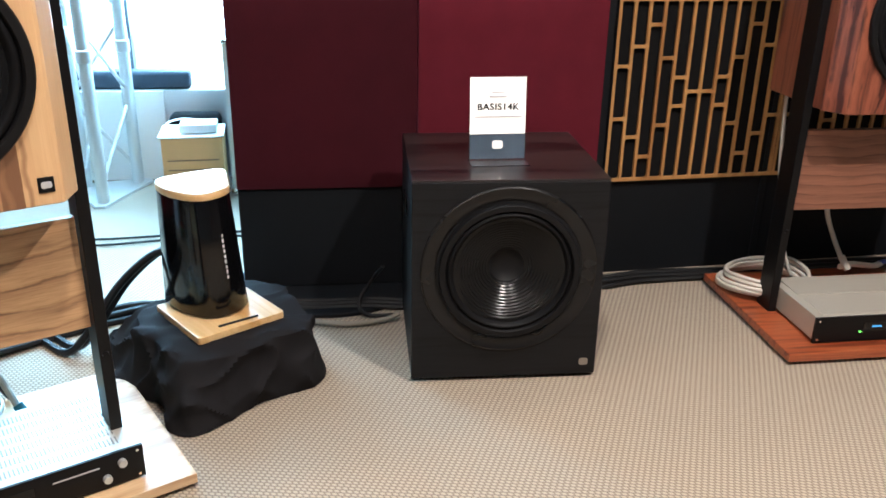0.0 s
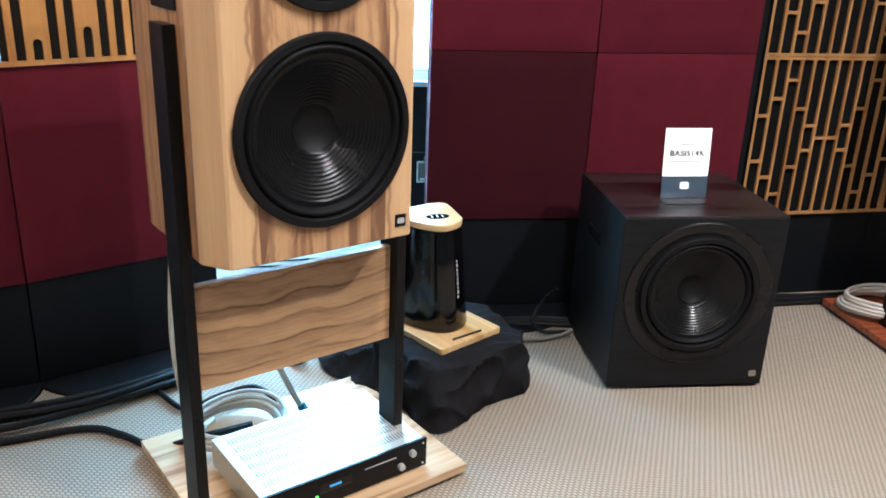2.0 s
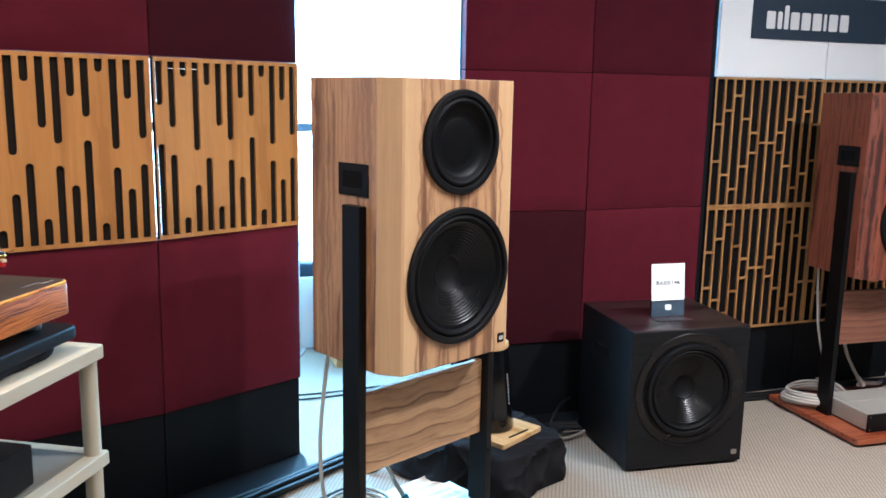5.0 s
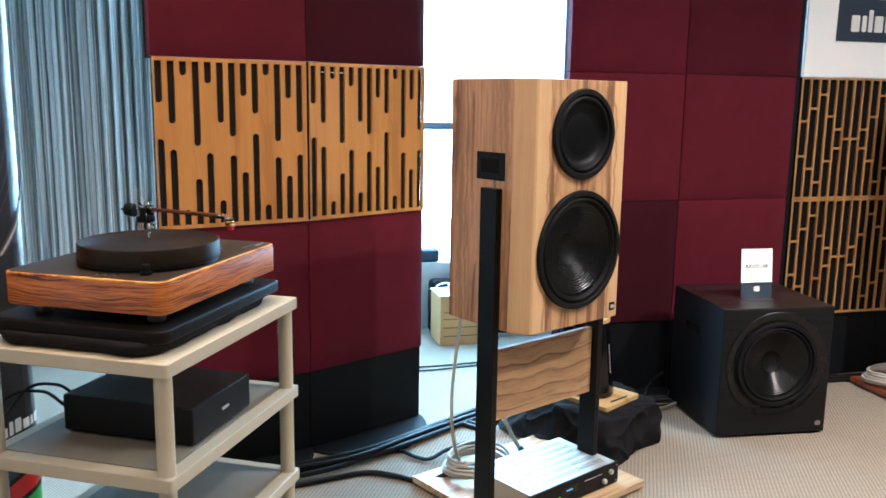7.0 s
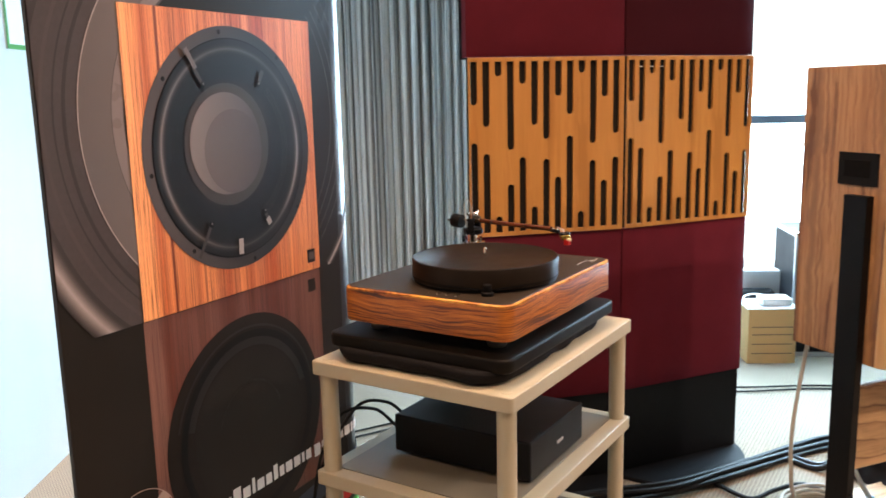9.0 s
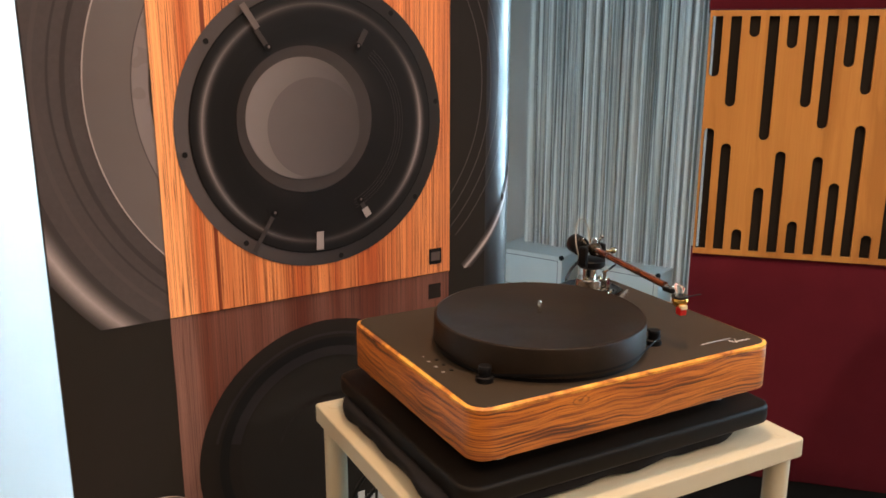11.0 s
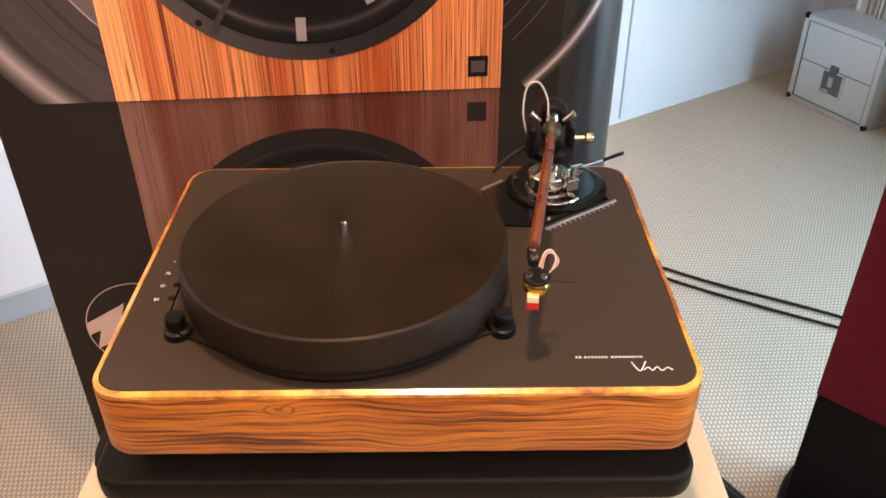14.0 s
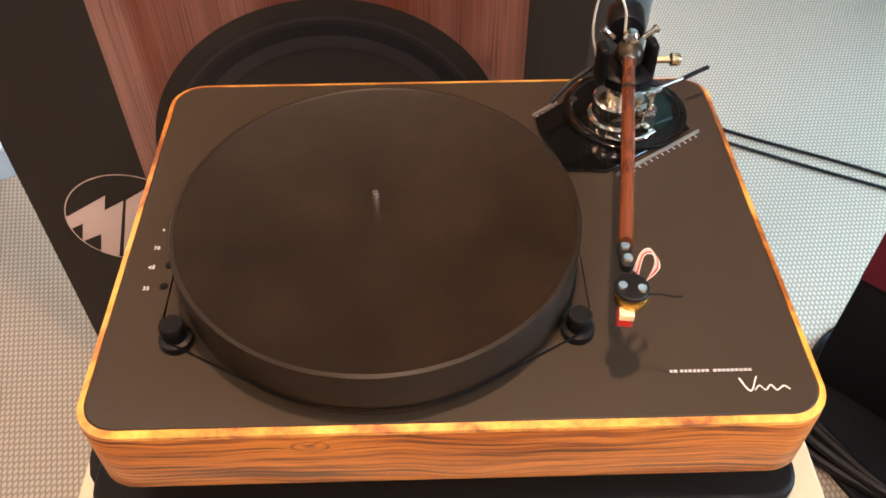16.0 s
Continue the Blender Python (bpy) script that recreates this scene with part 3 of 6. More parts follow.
def facing(pts, d=0.0, thick=0.0):
    """A flat outline (x, z) that faces -y, d metres in front of y = 0."""
    bm = bmesh.new()
    vs = [bm.verts.new((x, -d, z)) for x, z in pts]
    f = bm.faces.new(vs)
    if f.normal.y > 0:
        f.normal_flip()
    bm.normal_update()
    if bm.faces[:][0].normal.y > 0:
        bmesh.ops.reverse_faces(bm, faces=bm.faces[:])
    if thick:
        r = bmesh.ops.extrude_face_region(bm, geom=bm.faces[:])
        for v in r["geom"]:
            if isinstance(v, bmesh.types.BMVert):
                v.co.y += thick
        bmesh.ops.recalc_face_normals(bm, faces=bm.faces[:])
    return bm


def circle(cx, cz, r, n=48, rz=None):
    return [(cx + r * math.cos(2 * math.pi * i / n), cz + (rz or r) * math.sin(2 * math.pi * i / n)) for i in range(n)]


def rect(x0, x1, z0, z1):
    return [(x0, z0), (x1, z0), (x1, z1), (x0, z1)]


def lettering(name, text, size, mat, parent, m, label="", stretch=1.0, bold=0.014):
    cu = bpy.data.curves.new(name, "FONT")
    cu.body, cu.size, cu.align_x, cu.align_y = text, size, "CENTER", "CENTER"
    cu.extrude, cu.space_character, cu.offset = 0.0004, 1.08, size * bold
    ob = new(name, cu)
    bpy.context.view_layer.update()
    me = bpy.data.meshes.new_from_object(ob.evaluated_get(bpy.context.evaluated_depsgraph_get()))
    bpy.data.objects.remove(ob)
    me.materials.clear()
    me.materials.append(mat)
    me.transform(m @ Matrix.Diagonal((stretch, 1, 1, 1)))
    o = new(name, me)
    o.parent = parent
    if label:
        o["label"] = label
    return o


def cut(ob, *bms):
    """Takes the given solids out of a mesh object."""
    tool = part("cutter", joined(*bms), SLOT, ob.parent)
    mod = ob.modifiers.new("cut", "BOOLEAN")
    mod.operation, mod.object, mod.solver = "DIFFERENCE", tool, "EXACT"
    bpy.context.view_layer.update()
    me = bpy.data.meshes.new_from_object(ob.evaluated_get(bpy.context.evaluated_depsgraph_get()))
    ob.modifiers.clear()
    ob.data = me
    bpy.data.objects.remove(tool)
    return ob


def bore(r, deep, m):
    return moved(lathe([(0, 0.05), (r, 0.05), (r, -deep), (0, -deep)], 64, "y"), m)

# ---- the room ----
floor = part("floor", box(-9, 6, -7, 8, -0.06, 0.0), CARPET)
tagged(floor, "beige woven carpet with a fine staggered dot weave", "floor", kind="structure")

WALL_A = pose(-5.32, 1.39, 0, 0, 0, -53.5)
wall_west = part("wall_west", box(-0.3, 8.5, -0.14, 0, 0, 2.95), WHITE_WALL)
wall_west.matrix_world = WALL_A
tagged(wall_west, "white painted plain wall behind the banner", "wall", kind="structure")
joint = part("trim", joined(box(1.21, 1.218, 0.0, 0.004, 0.02, 2.95), box(2.355, 2.372, 0.0, 0.008, 0.0, 2.95)), SKIRT)
joint.matrix_world = WALL_A
tagged(joint, "thin grey joint lines in the white wall", "trim", kind="structure")
skirt = part("baseboard", box(2.9, 8.4, 0.0, 0.016, 0, 0.085, 0.003), SKIRT)
skirt.matrix_world = WALL_A
tagged(skirt, "grey painted skirting board along the white wall", "baseboard", kind="structure")

W0, W1, WZ0, WZ1 = 1.75, 5.35, 0.06, 2.72


def wall_piece(name, bm, label, mat=WHITE_WALL):
    ob = part(name, bm, mat)
    ob.matrix_world = ROOM
    return tagged(ob, label, "wall", kind="structure")


wall_piece("wall_north", joined(box(-0.1, W0, 0, 0.18, 0, 2.95), box(W1, 9.2, 0, 0.18, 0, 2.95), box(W0, W1, 0, 0.18, 0, WZ0), box(W0, W1, 0, 0.18, WZ1, 2.95)),
           "white wall with a wide row of tall windows")
wall_piece("wall_east", box(9.0, 9.15, -8.2, 0, 0, 2.95), "plain grey wall that closes the room", GREY_WALL)
wall_piece("wall_south", box(-1.0, 9.15, -8.2, -8.05, 0, 2.95), "plain grey wall that closes the room behind", GREY_WALL)
ceiling = part("ceiling", box(-9, 6, -7, 8, 2.95, 3.05), CEILING)
tagged(ceiling, "plain off-white ceiling", "ceiling", kind="structure")


def glass_material():
    k = Nodes("window_glass", 0.0)
    k.b.inputs["Transmission Weight"].default_value = 1.0
    k.b.inputs["IOR"].default_value = 1.01
    return k.m


GLASS = glass_material()
for i in range(3):
    x0, x1 = W0 + i * 1.2, W0 + (i + 1) * 1.2
    win = thing("window_%d" % (i + 1), ROOM @ pose(x0, 0.06, 0), "tall window with grey frame and a low cross bar, bright daylight behind", "window", kind="structure")
    part("window_frame", joined(box(0, 0.035, 0, 0.06, WZ0, WZ1), box(1.165, 1.2, 0, 0.06, WZ0, WZ1), box(0.035, 1.165, 0, 0.06, WZ0, WZ0 + 0.05), box(0.035, 1.165, 0, 0.06, WZ1 - 0.05, WZ1)), FRAME, win)
    part("cross_bar", box(0.035, 1.165, 0.0, 0.05, 1.205, 1.25, 0.004), FRAME, win)
    for a, b in ((WZ0 + 0.05, 1.205), (1.25, WZ1 - 0.05)):
        p = part("pane", box(0.035, 1.165, 0.02, 0.026, a, b), GLASS, win)
        p.visible_shadow = False
backdrop = part("backdrop", box(-6, 12, 0.55, 0.60, -1, 6), OUTSIDE)
backdrop.matrix_world = ROOM
tagged(backdrop, "bright hazy daylight outside the windows", "backdrop", kind="structure")


def pleats(length, z0, z1, pitch, depth):
    bm = bmesh.new()
    n = int(length / 0.006)
    cols = []
    ph = 0.0
    for i in range(n + 1):
        x = i * length / n
        ph += 2 * math.pi * (length / n) / (pitch * (1.0 + 0.9 * noise.noise((x * 6.5, 3.1, 0))))
        row = []
        for z, k in ((z0, 1.0), ((z0 + z1) / 2, 0.9), (z1, 0.7)):
            y = depth * k * (0.75 + 0.6 * noise.noise((x * 4, 7.7, 0))) * math.sin(ph) + 0.012 * noise.noise((x * 9, z, 1.0))
            row.append((x + 0.35 * depth * math.cos(2 * ph), y, z))
        cols.append(row)
    for off in (0.0, 0.003):
        vs = [[bm.verts.new((x, y + off, z)) for x, y, z in row] for row in cols]
        for a, b in zip(vs, vs[1:]):
            for i in range(2):
                bm.faces.new((a[i], b[i], b[i + 1], a[i + 1]))
    return bm


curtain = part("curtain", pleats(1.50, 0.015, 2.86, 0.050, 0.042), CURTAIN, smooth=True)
curtain.matrix_world = ROOM @ pose(0.30, -0.16, 0)
tagged(curtain, "floor-length grey-blue pleated curtain beside the windows", "curtain")

# ---- acoustic towers ----


def pillow(w, z0, z1, depth):
    """A fabric-covered block with soft edges and a slightly full front."""
    bm = bmesh.new()
    nx, nz = 14, 14
    g = [[None] * (nz + 1) for _ in range(nx + 1)]
    for i in range(nx + 1):
        for j in range(nz + 1):
            u, v = i / nx, j / nz
            eu, ev = min(u, 1 - u) * w, min(v, 1 - v) * (z1 - z0)
            e = min(eu, ev)
            drop = 0.012 * max(0.0, 1 - e / 0.02) ** 2
            full = 0.006 * math.sin(math.pi * u) * math.sin(math.pi * v)
            wave = 0.0015 * noise.noise((u * 5 + z0 * 7, v * 5, w))
            g[i][j] = bm.verts.new((0.002 + u * (w - 0.004), drop - full + wave, z0 + 0.0015 + v * (z1 - z0 - 0.003)))
    for i in range(nx):
        for j in range(nz):
            bm.faces.new((g[i][j], g[i + 1][j], g[i + 1][j + 1], g[i][j + 1]))
    rim = [g[i][0] for i in range(nx + 1)] + [g[nx][j] for j in range(1, nz + 1)] + [g[i][nz] for i in range(nx - 1, -1, -1)] + [g[0][j] for j in range(nz - 1, 0, -1)]
    back = [bm.verts.new((v.co.x, depth, v.co.z)) for v in rim]
    for i in range(len(rim)):
        j = (i + 1) % len(rim)
        bm.faces.new((rim[j], rim[i], back[i], back[j]))
    bm.faces.new(back)
    bmesh.ops.recalc_face_normals(bm, faces=bm.faces[:])
    return bm


TOPS = (0.248, 0.373, 0.085, 0.512, 0.130, 0.370, 0.456, 0.204, 0.313, 0.072, 0.490, 0.214, 0.434)
FEET = (0.535, 0.471, 0.097, 0.286, 0.445, 0.145, 0.428, 0.319, 0.562, 0.102, 0.410, 0.287, 0.424)


def slotted(w, z0, z1, first, pitch, depth=0.009):
    """A plywood face cut with upright round-ended slots that hang from the top and rise from the foot."""
    bm = bmesh.new()
    rim, h = 0.013, z1 - z0
    inner = h - 2 * rim
    half = pitch * 0.285

    def piece(pts):
        a = [bm.verts.new((x, 0, z)) for x, z in pts]
        b = [bm.verts.new((x, depth, z)) for x, z in pts]
        n = len(pts)
        bm.faces.new(a)
        for i in range(n):
            bm.faces.new((a[i], b[i], b[(i + 1) % n], a[(i + 1) % n]))

    xs = [first + pitch * i for i in range(13)]
    edge = 0.0
    for x in xs:
        piece(rect(edge, x - half, z0, z1))
        edge = x + half
    piece(rect(edge, w, z0, z1))
    for x, t, f in zip(xs, TOPS, FEET):
        arc = [(math.cos(radians(a)), math.sin(radians(a))) for a in range(0, 181, 30)]
        top_end = z1 - rim - t * inner
        foot_end = z0 + rim + f * inner
        # solid between the slots, with hollow round ends
        pts = []
        pts += [(x + half * -c, foot_end - half + half * s) for c, s in arc]
        pts += [(x + half * c, top_end + half - half * s) for c, s in arc]
        piece(pts)
        piece(rect(x - half, x + half, z1 - rim, z1))
        piece(rect(x - half, x + half, z0, z0 + rim))
    bmesh.ops.recalc_face_normals(bm, faces=bm.faces[:])
    return bm


RISES = (0.0846, 0.146, 0.213, 0.1087, 0.0463, 0.0)      # bridges above and below the middle, from the edge inwards


def lattice(w, z0, z1, depth=0.010):
    """An open wooden grille: thin uprights tied by short staggered bridges."""
    bms = [box(0, w, 0, depth, z0, z0 + 0.010), box(0, w, 0, depth, z1 - 0.010, z1)]
    pitch, half = (w - 0.010) / 12, 0.0046
    fil = 0.0062

    def corner(x, z, sx, sz):
        out = bmesh.new()
        arc = [(x + sx * fil * (1 - math.sin(radians(a))), z + sz * fil * (1 - math.cos(radians(a)))) for a in (0, 30, 60, 90)]
        loop = [(x, z)] + arc
        a = [out.verts.new((u, 0.0002, v)) for u, v in loop]
        b = [out.verts.new((u, depth, v)) for u, v in loop]
        out.faces.new(a)
        for i in range(5):
            out.faces.new((a[i], b[i], b[(i + 1) % 5], a[(i + 1) % 5]))
        bmesh.ops.recalc_face_normals(out, faces=out.faces[:])
        bms.append(out)

    for i in range(13):
        x = 0.005 + i * pitch
        bms.append(box(max(0, x - half), min(w, x + half), 0, depth, z0 + 0.010, z1 - 0.010))
    mid = (z0 + z1) / 2
    for i in range(12):
        rise = RISES[min(i, 11 - i)]
        x0, x1 = 0.005 + i * pitch + half, 0.005 + (i + 1) * pitch - half
        for z in {mid + rise, mid - rise}:
            bms.append(box(x0, x1, 0, depth, z - 0.005, z + 0.005))
            for x, sx in ((x0, 1), (x1, -1)):
                corner(x, z + 0.005, sx, 1)
                corner(x, z - 0.005, sx, -1)
        for x, sx in ((x0, 1), (x1, -1)):
            corner(x, z0 + 0.010, sx, 1)
            corner(x, z1 - 0.010, sx, -1)
    return joined(*bms)


CLOTHS = {"red": RED, "mid": RED_MID, "deep": RED_DEEP}


def tower(m, w, foot, stack, label, base=True):
    t = thing("acoustic_tower", m, label, "acoustic panel", "acoustic towers")
    part("plinth", box(0.002, w - 0.002, 0.02, 0.14, 0.014 if base else 0, foot, 0.003), PLINTH, t, "charcoal black plinth")
    if base:
        part("base_plate", moved(lathe([(0, 0), (0.302, 0), (0.302, 0.010), (0.297, 0.013), (0, 0.013)], 64), pose(w / 2, 0.106, 0)), PLINTH, t, "round black base plate")
    for kind, z0, z1 in stack:
        if kind in CLOTHS:
            fp = part("fabric_panel", pillow(w, z0, z1, 0.06), CLOTHS[kind], t, "wine red fabric block" if kind == "red" else "darker wine red fabric block", smooth=True)
            # hidden box added behind the block to stop daylight leaking through the joints
            part("light_stop", box(0.003, w - 0.003, 0.062, 0.10, z0 - 0.004, z1 - 0.0045), SLOT, fp)
        elif kind == "slots":
            pz = part("slotted_panel", moved(slotted(w - 0.010, z0 + 0.001, z1 - 0.001, 0.0175 if w < 0.56 else 0.0155, 0.0418 if w < 0.56 else 0.0426), pose(0.005, 0, 0)), BIRCH, t, "birch plywood face with round-ended slots")
            part("felt_backing", box(0.018, w - 0.018, 0.0095, 0.018, z0 + 0.002, z1 - 0.002), FELT, pz)
            # added strip that narrows the slit of daylight between two columns
            part("slit_light_stop", box(0.005, 0.012, 0.0095, 0.0265, z0 + 0.002, z1 - 0.002), SLOT, pz)
        elif kind == "lattice":
            pz = part("lattice_panel", lattice(w, z0 + 0.001, z1 - 0.001), LATTICE, t, "oiled wood lattice face")
            part("felt_backing", box(0.002, w - 0.002, 0.016, 0.06, z0 + 0.002, z1 - 0.002), SLOT, pz)
            part("side_edge", box(-0.004, -0.0005, 0.001, 0.06, z0 + 0.001, z1 - 0.001), SLOT, pz)
        elif kind == "white":
            part("white_board", box(0.001, w - 0.001, 0.0, 0.012, z0, z1, 0.002), PAPER, t, "plain white board")
    if not base:
        # filler added to keep daylight out of the gap beside the column
        part("gap_light_stop", box(-0.027, -0.0045, 0.012, 0.07, 0, 2.69), PLINTH, t, "black filler added to stop light in the gap")
    return t


Z1, Z2, Z3, Z4 = 0.930, 1.52, 2.115, 2.70
slot_stack = (("red", 0.33, Z1), ("slots", Z1, Z2), ("red", Z2, Z3), ("red", Z3, Z4))
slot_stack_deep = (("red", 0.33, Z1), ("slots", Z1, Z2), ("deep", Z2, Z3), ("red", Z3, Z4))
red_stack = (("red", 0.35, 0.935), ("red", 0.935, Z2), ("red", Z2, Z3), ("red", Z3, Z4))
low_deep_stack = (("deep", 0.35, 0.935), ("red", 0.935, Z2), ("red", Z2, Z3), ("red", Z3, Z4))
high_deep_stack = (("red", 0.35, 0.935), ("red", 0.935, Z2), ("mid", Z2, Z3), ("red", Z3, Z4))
lat_stack = (("lattice", 0.337, 0.928), ("lattice", 0.928, Z2), ("white", Z2 + 0.003, Z4))
tower(pose(-2.668, 0.5475, 0, 0, 0, 50.1), 0.558, 0.33, slot_stack, "wine red fabric column with a slotted birch panel between")
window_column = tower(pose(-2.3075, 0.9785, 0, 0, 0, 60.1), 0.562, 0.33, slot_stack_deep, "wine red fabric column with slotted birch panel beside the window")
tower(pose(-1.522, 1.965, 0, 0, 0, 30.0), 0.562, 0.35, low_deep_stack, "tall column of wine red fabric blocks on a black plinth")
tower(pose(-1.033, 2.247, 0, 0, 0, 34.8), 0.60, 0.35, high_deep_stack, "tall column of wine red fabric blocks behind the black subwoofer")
tower(pose(-0.520, 2.605, 0, 0, 0, 33.8), 0.606, 0.337, lat_stack, "column with wooden lattice panels under a white board", base=False)
tower(pose(-0.0148, 2.9431, 0, 0, 0, 33.8), 0.606, 0.337, lat_stack, "column with wooden lattice panels behind the rosewood speaker", base=False)
tower(pose(0.525, 3.305, 0, 0, 0, 30.0), 0.60, 0.35, red_stack, "tall column of wine red fabric blocks on a black plinth")
tower(pose(1.048, 3.607, 0, 0, 0, 24.0), 0.60, 0.35, red_stack, "tall column of wine red fabric blocks on a black plinth")

part("hook_rod", tube([(0.035, 0.0045, Z2 - 0.036), (0.165, 0.0045, Z2 - 0.037)], 0.0022, 8, 1, False), CHROME, window_column, "thin metal rod behind the slots")

LATTICE_FACE = pose(-0.520, 2.605, 0, 0, 0, 33.8)
sign = thing("wall_sign", LATTICE_FACE @ pose(0.165, -0.006, 1.692), "dark rectangular sign with white lettering blocks on the white board", "sign")
part("sign_plate", box(0, 0.78, 0, 0.005, 0, 0.20, 0.001), NAVY, sign)
for x0, x1, z1 in ((0.075, 0.122, 0.122), (0.136, 0.160, 0.122), (0.172, 0.196, 0.150), (0.208, 0.256, 0.122), (0.270, 0.320, 0.122), (0.333, 0.383, 0.122), (0.397, 0.413, 0.122), (0.427, 0.477, 0.122), (0.491, 0.541, 0.122)):
    part("white_bar", prism(rounded(x0, x1, 0.045, z1, 0.008, 3), 0, 0.002), WHITE_INK, sign, "plain white bar").matrix_basis = pose(0, -0.0005, 0, 90, 0, 0)

# ---- drivers and loudspeakers ----


def driver(name, parent, R, m, ribs=True):
    """A loudspeaker driver that faces -y: outer gasket, rolled surround, ribbed cone and dust cap."""
    d = part(name, moved(lathe([(R - 0.020, 0.0), (R, 0.0), (R, 0.010), (R - 0.003, 0.014), (R - 0.016, 0.014), (R - 0.020, 0.008)], 96, "y", closed=True), m), GASKET, parent, "black loudspeaker driver", smooth=True)
    s0, s1 = R - 0.020, R * 0.79 if ribs else R * 0.70
    prof = []
    for i in range(11):
        t = i / 10
        prof.append((s0 + (s1 - s0) * t, 0.004 + 0.010 * math.sin(math.pi * t) - 0.004 * t))
    part("surround", moved(lathe(prof, 96, "y"), m), RUBBER, d, smooth=True)
    if ribs:
        cap, n = R * 0.25, 13
        deep = -0.42 * (s1 - cap)
        prof = []
        for i in range(n * 4 + 1):
            t = i / (n * 4)
            h = deep * t ** 1.15
            if 0.08 < t < 0.97:
                h += 0.0009 * math.sin(2 * math.pi * t * n)
            prof.append((s1 + (cap - s1) * t, h))
        part("cone", moved(lathe(prof, 96, "y"), m), CONE, d, "glossy ribbed black cone", smooth=True)
        h0 = prof[-1][1]
        part("dust_cap", moved(lathe([(cap + 0.001, h0), (cap * 0.92, h0 - 0.004), (cap * 0.6, h0 - 0.012), (0, h0 - 0.017)], 64, "y"), m), GASKET, d, smooth=True)
    else:
        part("cone", moved(lathe([(s1, 0.0), (s1 * 0.97, -0.004), (s1 * 0.90, -0.009), (s1 * 0.80, -0.0115), (s1 * 0.66, -0.0125)], 96, "y"), m), MATT_CONE, d, "smooth black cone", smooth=True)
        part("dust_cap", moved(lathe([(s1 * 0.66, -0.0125), (s1 * 0.62, -0.0115), (s1 * 0.4, -0.0105), (0, -0.0100)], 64, "y"), m), MATT_CONE, d, smooth=True)
    return d


def loudspeaker(m, wood, lying, board, r0, r1, b0, b1, label, board_label):
    s = thing("loudspeaker", m, label, "loudspeaker", "pair of stand loudspeakers")
    zb, zt, hw, dep = 0.672, 1.456, 0.243, 0.350
    plan = [(-hw, 0.062), (-hw + 0.003, 0.055), (-0.209, 0.004), (-0.202, 0.0), (0.202, 0.0), (0.209, 0.004), (hw - 0.003, 0.055), (hw, 0.062), (hw, dep), (-hw, dep)]
    cab = part("cabinet", prism(plan, zb, zt, 0.0025, 2), wood, s)
    cut(cab, bore(0.176, 0.10, pose(0, 0, 0.921)), bore(0.124, 0.08, pose(0, 0, 1.289)))
    driver("woofer", cab, 0.192, pose(0, 0.001, 0.921), True)
    driver("midrange", cab, 0.141, pose(0, 0.001, 1.289), False)
    for sx in (-1, 1):
        x = sx * hw
        port = part("port", joined(box(min(x, x + sx * 0.004), max(x, x + sx * 0.004), 0.095, 0.222, 1.146, 1.232, 0.0015)), GASKET, cab, "square black port plate")
        part("port_mouth", box(min(x + sx * 0.001, x + sx * 0.0055), max(x + sx * 0.001, x + sx * 0.0055), 0.120, 0.202, 1.168, 1.212, 0.0015), SLOT, port)
        leg = part("leg", box(min(x + sx * 0.001, x + sx * 0.026), max(x + sx * 0.001, x + sx * 0.026), 0.104, 0.178, 0.036, 1.122, 0.002), BLACK_METAL, s, "square black steel leg")
        part("bolt", moved(lathe([(0, 0.004), (0.006, 0.004), (0.007, 0)], 12, "y"), pose(x + sx * 0.013, 0.104, 0.30)), BLACK_METAL, leg)
    part("cross_panel", box(-hw + 0.001, hw - 0.001, 0.130, 0.150, 0.356, 0.598, 0.0015), lying, s, "panel with level grain between the legs")
    bd = part("base_board", box(r0, r1, b0, b1, 0.012, 0.036, 0.002), board, s, board_label)
    for x in (r0 + 0.05, r1 - 0.05):
        for y in (b0 + 0.05, b1 - 0.05):
            part("foot", moved(lathe([(0, 0), (0.016, 0), (0.018, 0.006), (0.018, 0.012), (0, 0.012)], 16), pose(x, y, 0)), GOLD, bd)
    badge = part("badge", box(0.166, 0.193, -0.003, 0.0, zb + 0.024, zb + 0.052, 0.001), BLACK_METAL, cab, "small dark maker's badge")
    part("badge_mark", moved(prism(rounded(-0.009, 0.009, -0.006, 0.006, 0.004), 0, 0.0012), pose(0.1795, -0.003, zb + 0.038, 90, 0, 0)), GREY_INK, badge)
    return s


LEFT = pose(-1.265 + 0.005, 0.80 + 0.008, 0, 0, 0, 58.5)
RIGHT = pose(0.332, 2.523, 0, 0, 0, 30.8)
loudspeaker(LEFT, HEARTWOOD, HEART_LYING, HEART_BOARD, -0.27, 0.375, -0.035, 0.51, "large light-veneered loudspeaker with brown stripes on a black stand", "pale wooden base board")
loudspeaker(RIGHT, ROSEWOOD, ROSE_LYING, ROSE_BOARD, -0.342, 0.293, -0.161, 0.408, "large rosewood loudspeaker on a black stand with a red-brown board", "glossy red-brown base board")


